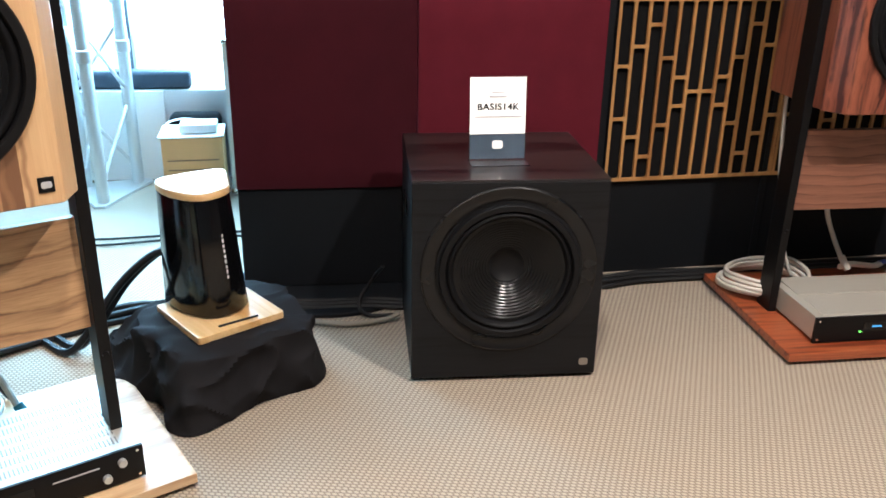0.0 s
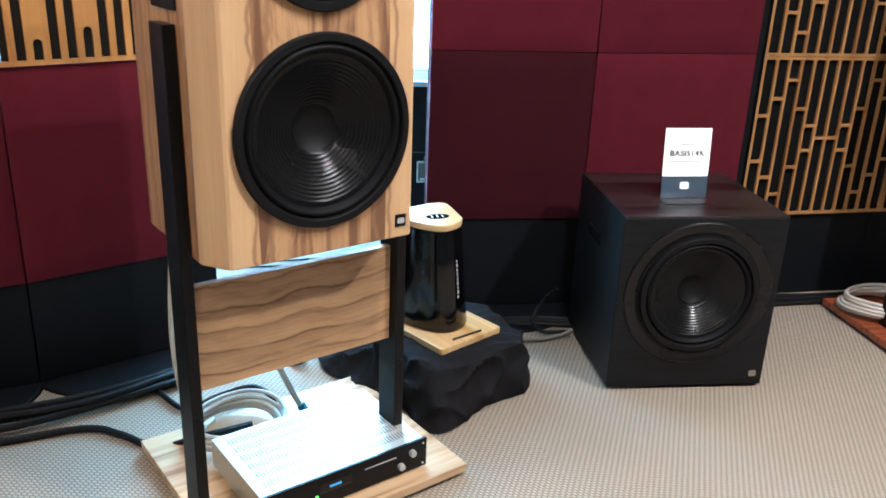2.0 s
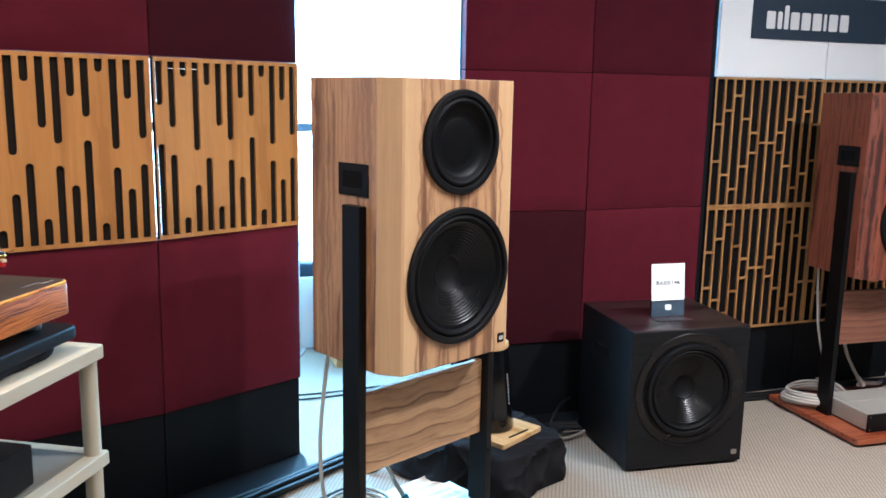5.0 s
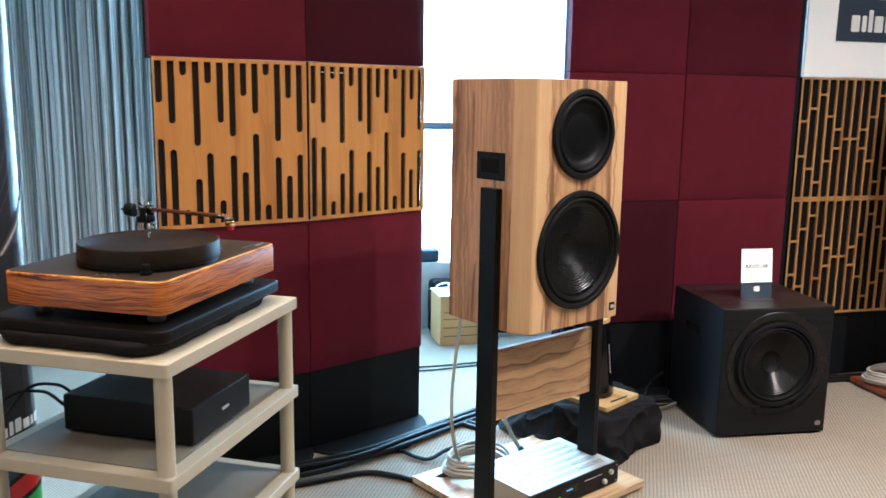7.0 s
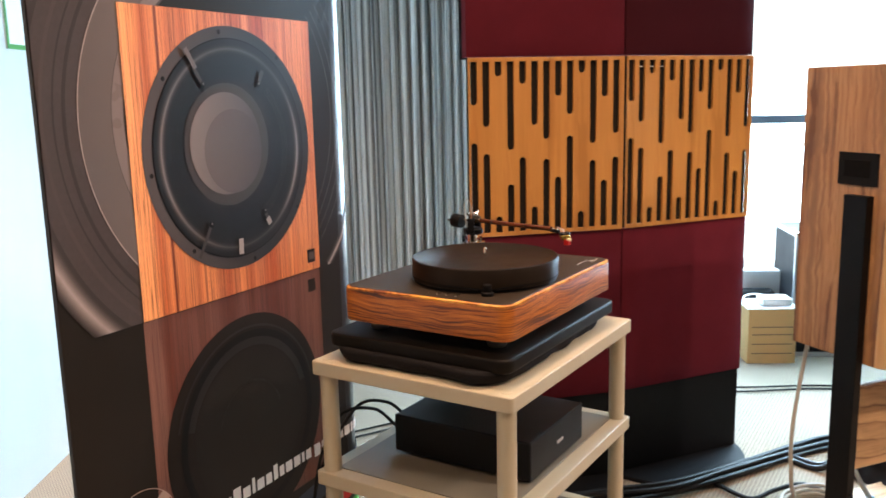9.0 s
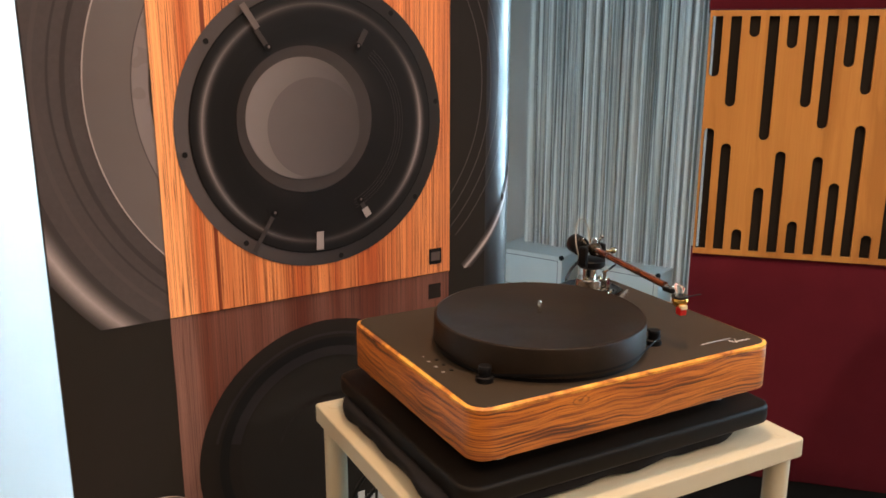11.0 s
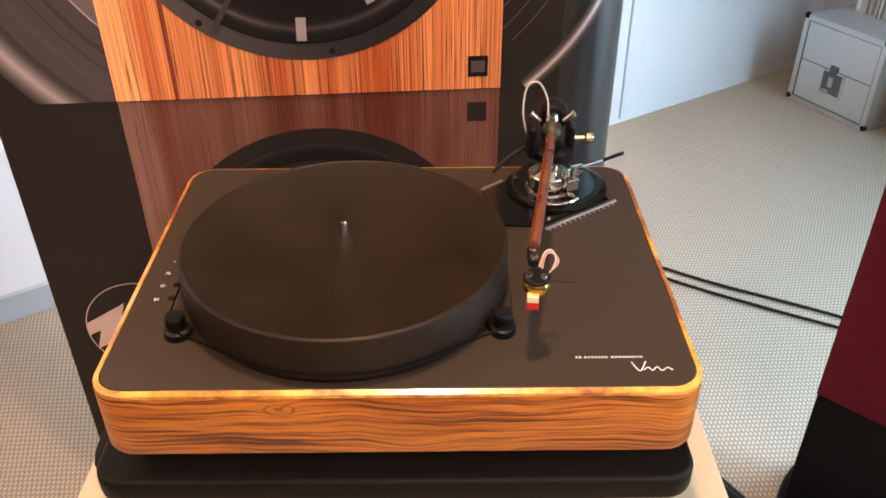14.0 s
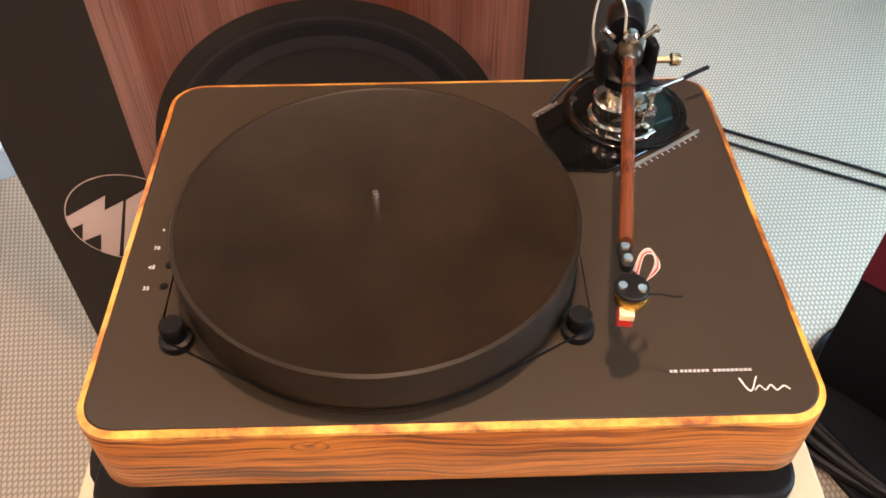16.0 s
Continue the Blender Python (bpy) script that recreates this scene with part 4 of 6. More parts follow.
def amplifier(m, label, vents):
    a = thing("amplifier", m, label, "amplifier", "amplifiers on the boards")
    w, d, h = 0.45, 0.285, 0.082
    case = part("case", box(0.006, w - 0.006, 0.006, d, 0.008, h - 0.002, 0.0015), AMP_CASE, a, "champagne silver metal case")
    front = part("front_panel", box(0, w, 0, 0.008, 0.004, h, 0.001), BLACK_METAL, a, "black front panel")
    part("display_window", box(0.150, 0.235, -0.0006, 0.002, 0.036, 0.062), GLOSS, front, "dark display window")
    part("display", box(0.176, 0.206, -0.001, 0.002, 0.046, 0.0515), LIT_BLUE, front, "lit blue digits")
    part("indicator", box(0.138, 0.145, -0.001, 0.002, 0.031, 0.0355), LIT_GREEN, front, "green light")
    for x in (0.372, 0.405):
        part("knob", moved(lathe([(0, 0.011), (0.008, 0.011), (0.009, 0.009), (0.009, 0)], 24, "y"), pose(x, 0, 0.028 if x < 0.39 else 0.055)), SILVER, front, smooth=True)
    part("printed_line", box(0.27, 0.36, -0.0008, 0.001, 0.056, 0.059), GREY_INK, front)
    for x in (0.012, w - 0.012):
        for z in (0.014, h - 0.010):
            part("screw", moved(lathe([(0, 0.002), (0.003, 0.002), (0.0035, 0)], 10, "y"), pose(x, 0, z)), CHROME, front)
    if vents:
        rows = []
        for j in range(6):
            for i in range(46):
                x = 0.035 + i * 0.0083
                y = 0.035 + j * 0.040
                rows.append(box(x, x + 0.003, y, y + 0.026, h - 0.0025, h - 0.0012))
        part("vent_grille", joined(*rows), VENT, case, "rows of fine vent slots")
    else:
        for y in (0.02, 0.155):
            part("lid_step", box(0.03, w - 0.012, y, y + 0.105, h - 0.0022, h + 0.0015, 0.0015), AMP_CASE, case, "raised step of the lid")
    for x in (0.04, w - 0.04):
        for y in (0.04, d - 0.04):
            part("foot", moved(lathe([(0, 0), (0.014, 0), (0.014, 0.009), (0, 0.009)], 16), pose(x, y, 0)), RUBBER, a)
    return a


amplifier(LEFT @ pose(-0.167, 0.015, 0.036), "silver amplifier with vent slots and black front, lit by daylight", True)
amplifier(RIGHT @ pose(-0.247, -0.109, 0.036), "silver amplifier with black front and blue display on the rosewood board", False)

# ---- the subwoofer and its card ----
SUB = pose(-0.798, 1.692, 0, 0, 0, 28.3)
sub = thing("subwoofer", SUB, "large black wood-veneered subwoofer cube on the carpet", "subwoofer")
body = part("cabinet", box(0, 0.495, 0, 0.47, 0.012, 0.556, 0.003), BLACK_OAK, sub, "black stained oak cabinet")
part("top_panel", box(0.001, 0.494, 0.001, 0.469, 0.5565, 0.5605, 0.0015), BLACK_OAK_TOP, sub, "dark veneered top with lengthwise grain")
SC = pose(0.249, 0, 0.318)
part("trim_ring", moved(lathe([(0.2275, 0.0), (0.2265, 0.003), (0.2225, 0.0055), (0.2185, 0.0048), (0.214, 0.0024), (0.200, 0.0016), (0.190, 0.0010), (0.184, -0.004)], 96, "y"), SC), TRIM_BLACK, body, "raised black trim ring", smooth=True)
cut(body, bore(0.170, 0.10, SC))
driver("woofer", sub, 0.182, SC @ pose(0, -0.001, 0), True)
part("badge", moved(prism(rounded(-0.012, 0.012, -0.010, 0.010, 0.006), 0, 0.0025), pose(0.462, 0, 0.050, 90, 0, 0)), STEEL_GREY, body, "small silver badge")
part("side_handle", box(-0.004, 0.0, 0.20, 0.33, 0.40, 0.435, 0.0015), SLOT, body, "black recessed side handle")
for x in (0.05, 0.445):
    for y in (0.05, 0.42):
        part("foot", moved(lathe([(0, 0), (0.02, 0), (0.02, 0.012), (0, 0.012)], 20), pose(x, y, 0)), RUBBER, sub)



def acrylic_stand(holder):
    for name, bm in (("front_sheet", moved(box(0, 0.150, 0.0, 0.0022, 0.003, 0.217), up)), ("back_sheet", moved(box(0, 0.150, 0.0048, 0.007, 0.003, 0.217), up)), ("stand_foot", box(0, 0.150, -0.055, 0.010, 0, 0.0024, 0.0006))):
        part(name, bm, ACRYLIC, holder, "clear acrylic").visible_shadow = False


up = pose(0, 0, 0.002, -6, 0, 0)
card = thing("price_card", SUB @ pose(0.159, 0.165, 0.561, 0, 0, 2.3), "white and navy card in a clear acrylic stand on the subwoofer", "card stand")
acrylic_stand(card)
page = part("page", moved(box(0.002, 0.148, 0.003, 0.004, 0.068, 0.213), up), PAPER, card, "white printed page")
part("navy_band", moved(box(0.002, 0.148, 0.003, 0.004, 0.003, 0.067), up), NAVY, card)
lettering("words", "BASIS14K", 0.0235, INK, page, up @ pose(0.075, 0.0024, 0.137, 90, 0, 0), stretch=1.08, bold=0.022)
part("small_print", moved(joined(box(0.058, 0.092, 0.0022, 0.0026, 0.173, 0.177), box(0.052, 0.098, 0.0022, 0.0026, 0.161, 0.166), box(0.012, 0.138, 0.0022, 0.0026, 0.110, 0.114)), up), GREY_INK, page, "grey bars of small print")
part("white_mark", moved(prism(rounded(-0.014, 0.014, -0.011, 0.011, 0.006), 0, 0.0006), up @ pose(0.075, 0.0024, 0.040, 90, 0, 0)), WHITE_INK, card)
card2 = thing("price_card", RIGHT @ pose(-0.03, 0.20, 1.457, 0, 0, 4), "white and navy card in a clear stand on the rosewood loudspeaker", "card stand")
acrylic_stand(card2)
page = part("page", moved(box(0.002, 0.148, 0.003, 0.004, 0.068, 0.213), up), PAPER, card2, "white printed page")
part("navy_band", moved(box(0.002, 0.148, 0.003, 0.004, 0.003, 0.067), up), NAVY, card2)
part("small_print", moved(joined(box(0.022, 0.128, 0.0022, 0.0026, 0.128, 0.144), box(0.052, 0.098, 0.0022, 0.0026, 0.161, 0.166)), up), INK, page, "dark bars of print")

# ---- small speaker on its plate over a draped box ----


def drape(cx, cy, ang, ax, ay, h):
    """Black cloth thrown over a low box: a flat top, soft edge, and folds that spread to the floor."""
    bm = bmesh.new()
    na, nr = 200, 44
    rows = []
    for j in range(nr + 1):
        t = j / nr
        row = []
        for i in range(na):
            a = 2 * math.pi * i / na
            c, s = math.cos(a), math.sin(a)
            k = (abs(c) ** 4.2 + abs(s) ** 4.2) ** (-1 / 4.2)
            if t < 0.55:
                q = t / 0.55
                x, y = ax * k * c * q, ay * k * s * q
                z = h - 0.010 * q ** 4 + 0.006 * noise.noise((x * 9, y * 9, 2))
            else:
                q = (t - 0.55) / 0.45
                fold = 0.5 + 0.5 * math.sin(a * 5 + 3 * noise.noise((c * 1.5, s * 1.5, 4)))
                far = 0.24 * math.exp(-((a - radians(316)) / 0.32) ** 2) + 0.10 * math.exp(-((a - radians(56)) / 0.5) ** 2) - 0.07 * math.exp(-((a - radians(0)) / 0.5) ** 2) - 0.07 * math.exp(-((a - radians(360)) / 0.5) ** 2) + 0.95 * math.exp(-((a - radians(201)) / 0.44) ** 2) + 0.16 * math.exp(-((a - radians(250)) / 0.4) ** 2)
                out = 1 + (0.06 + 0.035 * fold + far) * q ** 1.2 + 0.03 * math.sin(math.pi * q)
                x, y = ax * k * c * out, ay * k * s * out
                z = (h - 0.010) * (1 - q) ** 1.15 + 0.004 + 0.012 * noise.noise((x * 14, y * 14, 1)) * (1 - abs(2 * q - 1))
            z += 0.007 * noise.noise((x * 17, y * 17, 5)) * (1 if t < 0.97 else 0) + 0.010 * noise.noise((x * 7 + 3, y * 7, 8)) * (0.2 + t)
            if t > 0.5:
                w = 0.009 * noise.noise((x * 8, y * 8, z * 8))
                x, y = x + w * c, y + w * s
            crease = abs(noise.noise((x * 6 + 1.7, y * 6, z * 5 + 2))) + 0.28 * abs(noise.noise((x * 13, y * 13 + 4, z * 9)))
            ridge = 1 - abs(noise.noise((x * 8 - y * 4.5, y * 5 + x * 3, z * 8 + 7))) * 4.0
            crease -= 0.34 * max(0.0, ridge) ** 2
            push = 0.052 * (0.25 - crease) * min(1.0, t * 1.5) * (1 - 0.6 * max(0.0, t - 0.9) / 0.1)
            x, y, z = x + push * c, y + push * s, z + (0.5 * push if t < 0.98 else 0.0)
            if t > 0.93:
                z += 0.016 * max(0.0, noise.noise((c * 2.2, s * 2.2, 9.0))) * (t - 0.93) / 0.07
            row.append(bm.verts.new((x, y, max(z, 0.003))))
        rows.append(row)
    for a, b in zip(rows[1:], rows[2:]):
        for i in range(na):
            bm.faces.new((a[i], a[(i + 1) % na], b[(i + 1) % na], b[i]))
    bm.faces.new(rows[1])
    for v in rows[0]:
        bm.verts.remove(v)
    bmesh.ops.recalc_face_normals(bm, faces=bm.faces[:])
    ob = part("cloth", bm, CLOTH, smooth=True)
    ob.matrix_world = pose(cx, cy, 0, 0, 0, ang)
    return ob


cloth = drape(-1.272, 1.535, -26, 0.195, 0.195, 0.178)
tagged(cloth, "creased black cotton cloth draped over a low box", "cloth")
PL = pose(-1.324, 1.421, 0.176, 0, 0, -25.5) @ pose(-0.122, 0, 0)
plate = part("wooden_plate", prism(rounded(0, 0.243, 0, 0.240, 0.008, 3), 0, 0.019, 0.002), MAPLE)
plate.matrix_world = PL
tagged(plate, "square pale maple plate lying on the black cloth", "plate")
pen = part("pen", tube([(0.219, 0.066, 0.022), (0.226, 0.172, 0.022)], 0.003, 8, 1, False), INK)
pen.matrix_world = PL
tagged(pen, "thin black pen lying on the maple plate", "pen")

SMALL = [(-0.105, -0.030), (-0.085, -0.058), (-0.050, -0.080), (-0.010, -0.094), (0.030, -0.098), (0.062, -0.095), (0.084, -0.082), (0.097, -0.062),
         (0.104, -0.034), (0.104, -0.010), (0.098, 0.014), (0.030, 0.098), (0.010, 0.120), (-0.008, 0.128), (-0.026, 0.122), (-0.040, 0.105), (-0.100, 0.005), (-0.107, -0.012)]
speaker = thing("shelf_speaker", pose(-1.336, 1.565, 0.195, 0, 0, 0), "small tapered glossy black speaker with a wooden top cap", "speaker")
part("body", prism([(x * 1.13 + 0.006, y * 1.10) for x, y in SMALL], 0.004, 0.306, 0.002, taper=(-0.070, 0, 0.84)), GLOSS, speaker, "glossy black tapered body", smooth=True)
part("top_cap", prism([(x * 0.968 - 0.006, y * 0.945) for x, y in SMALL], 0.3065, 0.327, 0.004, 3), MAPLE, speaker, "pale wooden top cap", smooth=True)
part("oval_inlay", moved(prism([(0.036 * math.cos(a), 0.020 * math.sin(a)) for a in (2 * math.pi * i / 28 for i in range(28))], 0.327, 0.3285), pose(0.022, -0.018, 0, 0, 0, 40)), GLOSS, speaker, "glossy black oval on the cap")
for x in (-0.016, 0.0, 0.016):
    part("pale_stroke", moved(box(x - 0.0025, x + 0.0025, -0.009, 0.009, 0.3285, 0.3292), pose(0.022, -0.018, 0, 0, 0, 40)), WHITE_INK, speaker)
marks = []
for i in range(9):
    z = 0.10 + 0.0135 * i
    k = 1 - 0.16 * (z - 0.004) / 0.302
    marks.append(moved(box(-0.0015, 0.0008, -0.0022 + 0.0006 * (i % 3), 0.0022, z, z + 0.0075 + 0.002 * (i % 2)), pose(-0.07 + (0.1005 * 1.13 + 0.076) * k, -0.048 * 1.10 * k, 0, 0, 0, -14)))
part("white_marks", joined(*marks), WHITE_INK, speaker, "upright row of plain white marks")

# ---- cart, platform and turntable ----
CART = pose(-1.916, -0.431, 0, 0, 0, 94.01)
cart = thing("cart", CART, "cream plastic cart with open shelves", "cart")
CU0, CU1, CV0, CV1 = -0.060, 0.570, -0.046, 0.436
for z in (0.11, 0.36, 0.605, 0.855):
    sh = part("shelf", prism(rounded(CU0, CU1, CV0, CV1, 0.007, 3), z - 0.031, z, 0.0025), CREAM, cart, "cream plastic shelf")
    if z < 0.8:
        part("shelf_mat", prism(rounded(CU0 + 0.035, CU1 - 0.035, CV0 + 0.035, CV1 - 0.035, 0.01, 3), z, z + 0.003, 0.001), GREY_SHELF, sh)
for u in (CU0 + 0.026, CU1 - 0.026):
    for v in (CV0 + 0.026, CV1 - 0.026):
        for z0, z1 in ((0.0, 0.079), (0.11, 0.329), (0.36, 0.574), (0.605, 0.824)):
            part("post", moved(lathe([(0.020, z0), (0.019, z0 + 0.004), (0.019, z1 - 0.004), (0.020, z1)], 24), pose(u, v, 0)), CREAM, cart, smooth=True)
        part("cap", moved(lathe([(0, 0.0008), (0.010, 0.0008), (0.011, 0)], 16), pose(u, v, 0.855)), CREAM, cart)

unit = thing("phono_unit", CART @ pose(0.095, -0.005, 0.609), "black box unit standing on the middle shelf", "hi-fi unit")
part("case", box(0, 0.27, 0, 0.34, 0.006, 0.092, 0.004), BLACK_METAL, unit)
part("badge", box(0.130, 0.160, -0.0012, 0, 0.043, 0.050), GREY_INK, unit)
for x in (0.03, 0.24):
    for y in (0.03, 0.31):
        part("foot", moved(lathe([(0, 0), (0.012, 0), (0.012, 0.006), (0, 0.006)], 12), pose(x, y, 0)), RUBBER, unit)

plat = thing("isolation_platform", CART @ pose(0, 0, 0.8555), "black padded platform under the turntable", "platform")
bm = prism(rounded(-0.034, 0.490, -0.004, 0.400, 0.06, 6), 0.0005, 0.031, 0.012, 4, taper=(0.25, 0.19, 1.035))
bmesh.ops.subdivide_edges(bm, edges=[e for e in bm.edges if e.calc_length() > 0.1], cuts=22)
for v in bm.verts:
    w = 0.011 * noise.noise((v.co.x * 17, v.co.y * 17, v.co.z * 20 + 3))
    v.co.x += w
    v.co.y += w
part("cushion", bm, CLOTH, plat, "creased black cushion", smooth=True)
part("slab", prism(rounded(-0.026, 0.527, -0.020, 0.420, 0.028, 6), 0.027, 0.056, 0.006, 4), SLAB, plat, "black platform slab with round edges", smooth=True)

deck = thing("turntable", CART @ pose(0, 0, 0.918), "turntable with zebrano plinth, charcoal top and black platter", "turntable")
DW, DD = 0.521, 0.388
DU, DV = -0.009, -0.012
for u, v in ((0.06, 0.05), (DW - 0.06, 0.05), (0.06, DD - 0.05), (DW - 0.06, DD - 0.05)):
    part("foot", moved(lathe([(0, -0.0065), (0.018, -0.0065), (0.020, -0.003), (0.020, 0.006), (0.013, 0.010), (0.013, 0.024), (0, 0.024)], 24), pose(u, v, 0)), STEEL_GREY, deck, smooth=True)
part("plinth", prism(rounded(DU, DW, DV, DD, 0.030, 8), 0.022, 0.088, 0.0025), ZEBRANO, deck, "zebrano wood plinth", smooth=True)


def ring_prism(outer, inner, z0, z1):
    bm = bmesh.new()
    o0, o1 = [bm.verts.new((x, y, z0)) for x, y in outer], [bm.verts.new((x, y, z1 - 0.002)) for x, y in outer]
    i1 = [bm.verts.new((x, y, z1)) for x, y in inner]
    i0 = [bm.verts.new((x, y, z0)) for x, y in inner]
    n = len(outer)
    for k in range(n):
        j = (k + 1) % n
        for a, b in ((o0, o1), (o1, i1), (i1, i0), (i0, o0)):
            bm.faces.new((a[k], a[j], b[j], b[k]))
    bmesh.ops.recalc_face_normals(bm, faces=bm.faces[:])
    return bm


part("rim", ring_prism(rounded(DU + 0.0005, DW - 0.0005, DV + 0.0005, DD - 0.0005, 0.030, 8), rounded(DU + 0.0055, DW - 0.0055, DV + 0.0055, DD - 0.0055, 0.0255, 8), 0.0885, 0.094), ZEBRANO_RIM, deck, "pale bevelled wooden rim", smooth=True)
top = part("top_plate", prism(rounded(DU + 0.006, DW - 0.006, DV + 0.006, DD - 0.006, 0.025, 8), 0.0885, 0.0945, 0.0008, 1), DECK_TOP, deck, "charcoal lacquered top plate")
TZ = 0.0945
PC = (0.201, 0.155)
PR = 0.158
part("subplatter", moved(lathe([(0, TZ), (PR - 0.004, TZ), (PR - 0.004, TZ + 0.006), (0, TZ + 0.006)], 96), pose(*PC, 0)), BLACK_METAL, deck)
platter = part("platter", moved(lathe([(0, TZ + 0.047), (PR - 0.006, TZ + 0.0475), (PR - 0.004, TZ + 0.049), (PR - 0.001, TZ + 0.048), (PR, TZ + 0.046), (PR, TZ + 0.0075), (PR - 0.002, TZ + 0.0065), (0, TZ + 0.0065)], 128), pose(*PC, 0)), PLATTER, deck, "thick matt black platter", smooth=True)
part("spindle", moved(lathe([(0, TZ + 0.066), (0.0022, TZ + 0.066), (0.0035, TZ + 0.063), (0.0035, TZ + 0.047)], 20), pose(*PC, 0)), CHROME, platter, smooth=True)
PULLEYS = ((0.053, 0.067), (0.350, 0.068))
for u, v in PULLEYS:
    part("pulley", moved(lathe([(0, TZ + 0.0225), (0.0082, TZ + 0.0225), (0.0090, TZ + 0.0215), (0.0092, TZ + 0.017), (0.0085, TZ + 0.015), (0.0090, TZ + 0.0085), (0.0122, TZ + 0.007), (0.0126, TZ + 0.001), (0.0122, TZ)], 40), pose(u, v, 0)), BLACK_METAL, deck, smooth=True)


def hull(points):
    pts = sorted(set(points))

    def half(seq):
        out = []
        for p in seq:
            while len(out) > 1 and (out[-1][0] - out[-2][0]) * (p[1] - out[-2][1]) - (out[-1][1] - out[-2][1]) * (p[0] - out[-2][0]) <= 0:
                out.pop()
            out.append(p)
        return out[:-1]
    return half(pts) + half(pts[::-1])


loop = []
for cx, cy, r in ((*PC, PR + 0.001), *((u, v, 0.0095) for u, v in PULLEYS)):
    loop += [(round(cx + r * math.cos(2 * math.pi * i / 90), 5), round(cy + r * math.sin(2 * math.pi * i / 90), 5)) for i in range(90)]
loop = hull(loop)
bm = bmesh.new()
lo = [bm.verts.new((x, y, TZ + 0.011)) for x, y in loop]
hi = [bm.verts.new((x, y, TZ + 0.0145)) for x, y in loop]
for i in range(len(loop)):
    j = (i + 1) % len(loop)
    bm.faces.new((lo[i], lo[j], hi[j], hi[i]))
part("belt", bm, RUBBER, deck, "thin black drive belt")
for text, v in (("33", 0.120), ("45", 0.142), ("78", 0.163)):
    lettering("speed_mark", text, 0.0050, GREY_INK, top, pose(0.0185, v, TZ + 0.0003))
    part("button", moved(lathe([(0, 0.0012), (0.003, 0.0012), (0.0034, 0)], 12), pose(0.032, v + 0.002, TZ)), BLACK_METAL, top)
part("button", moved(lathe([(0, 0.0008), (0.0009, 0.0008), (0.0011, 0)], 10), pose(0.020, 0.184, TZ)), GREY_INK, top)
part("print_bars", joined(*[box(a, b, 0.0298, 0.0320, TZ, TZ + 0.0003) for a, b in ((0.412, 0.414), (0.4148, 0.4172), (0.4195, 0.4218), (0.4226, 0.4246), (0.4254, 0.428), (0.4288, 0.431), (0.4318, 0.434), (0.4348, 0.437), (0.4378, 0.4402), (0.4434, 0.4458), (0.4466, 0.449), (0.4498, 0.4522), (0.453, 0.4552), (0.456, 0.4584), (0.4592, 0.4614), (0.4622, 0.4646), (0.4654, 0.4678), (0.4686, 0.471))]), GREY_INK, top, "plain pale bars of print")
part("script_bar", joined(tube([(0.460, 0.0235, TZ + 0.0003), (0.4655, 0.0125, TZ + 0.0003), (0.4725, 0.0245, TZ + 0.0003)], 0.00055, 6, 4), tube([(0.469, 0.0135, TZ + 0.0003), (0.473, 0.0172, TZ + 0.0003), (0.4765, 0.0132, TZ + 0.0003), (0.481, 0.0175, TZ + 0.0003), (0.4845, 0.013, TZ + 0.0003), (0.490, 0.0165, TZ + 0.0003), (0.494, 0.0135, TZ + 0.0003)], 0.0005, 6, 4)), WHITE_INK, top, "plain white flourish")

# the arm and its board
arm = thing("tonearm", CART @ pose(0, 0, 0.918 + TZ), "tonearm with dark wooden wand on a black round arm board", "tonearm")
part("arm_board", prism([(0.344, 0.320), (0.346, 0.296), (0.363, 0.246), (0.400, 0.243), (0.4085, 0.248), (0.487, 0.301), (0.470, 0.352), (0.400, 0.366)], 0.0002, 0.003, 0.0008, 1), BOARD_BLACK, arm, "glossy black sliding arm board")
BX, BY = 0.430, 0.3275
base = part("round_base", moved(lathe([(0, 0.0075), (0.050, 0.0075), (0.056, 0.0072), (0.0585, 0.0058), (0.0585, 0.003), (0, 0.003)], 80), pose(BX, BY, 0)), BOARD_BLACK, arm, "glossy black round base", smooth=True)
part("base_groove", moved(lathe([(0.050, 0.0076), (0.0508, 0.0081), (0.0516, 0.0076)], 64), pose(BX, BY, 0)), BLACK_METAL, base, smooth=True)
# teal patch laid on the base in place of a greenish reflection
part("base_reflection", moved(prism([(0.044 * math.cos(radians(t)), 0.044 * math.sin(radians(t))) for t in range(-55, 56, 10)] + [(0.022 * math.cos(radians(t)), 0.022 * math.sin(radians(t))) for t in range(50, -56, -20)], 0.0076, 0.0080), pose(BX, BY, 0)), TEAL_REFLECTION, base, "dark teal patch painted as a reflection in the base")
for a, b in (((0.3425, 0.3255), (0.3675, 0.3455)), ((0.4085, 0.2395), (0.4950, 0.2985))):
    d = Vector((b[0] - a[0], b[1] - a[1], 0))
    ang = math.degrees(math.atan2(d.y, d.x))
    sc = part("scale", moved(box(0, d.length, -0.0016, 0.0016, 0, 0.0020, 0.0003), pose(*a, 0.0002, 0, 0, ang)), STEEL_GREY, arm, "engraved steel scale")
    part("scale_marks", moved(joined(*[box(0.003 + i * 0.0072, 0.0038 + i * 0.0072, -0.0052, -0.0016, 0, 0.0005) for i in range(int(d.length / 0.0072))]), pose(*a, 0.0002, 0, 0, ang)), GREY_INK, sc)
PX, PY, PZ = 0.4165, 0.300, 0.087
pil = part("pillar", moved(lathe([(0.0265, 0.0075), (0.0265, 0.011), (0.0235, 0.012), (0.0235, 0.030), (0.022, 0.0315), (0.012, 0.032), (0.012, 0.052), (0, 0.052)], 48), pose(0.4185, 0.3135, 0)), CHROME, arm, "polished metal arm pillar", smooth=True)
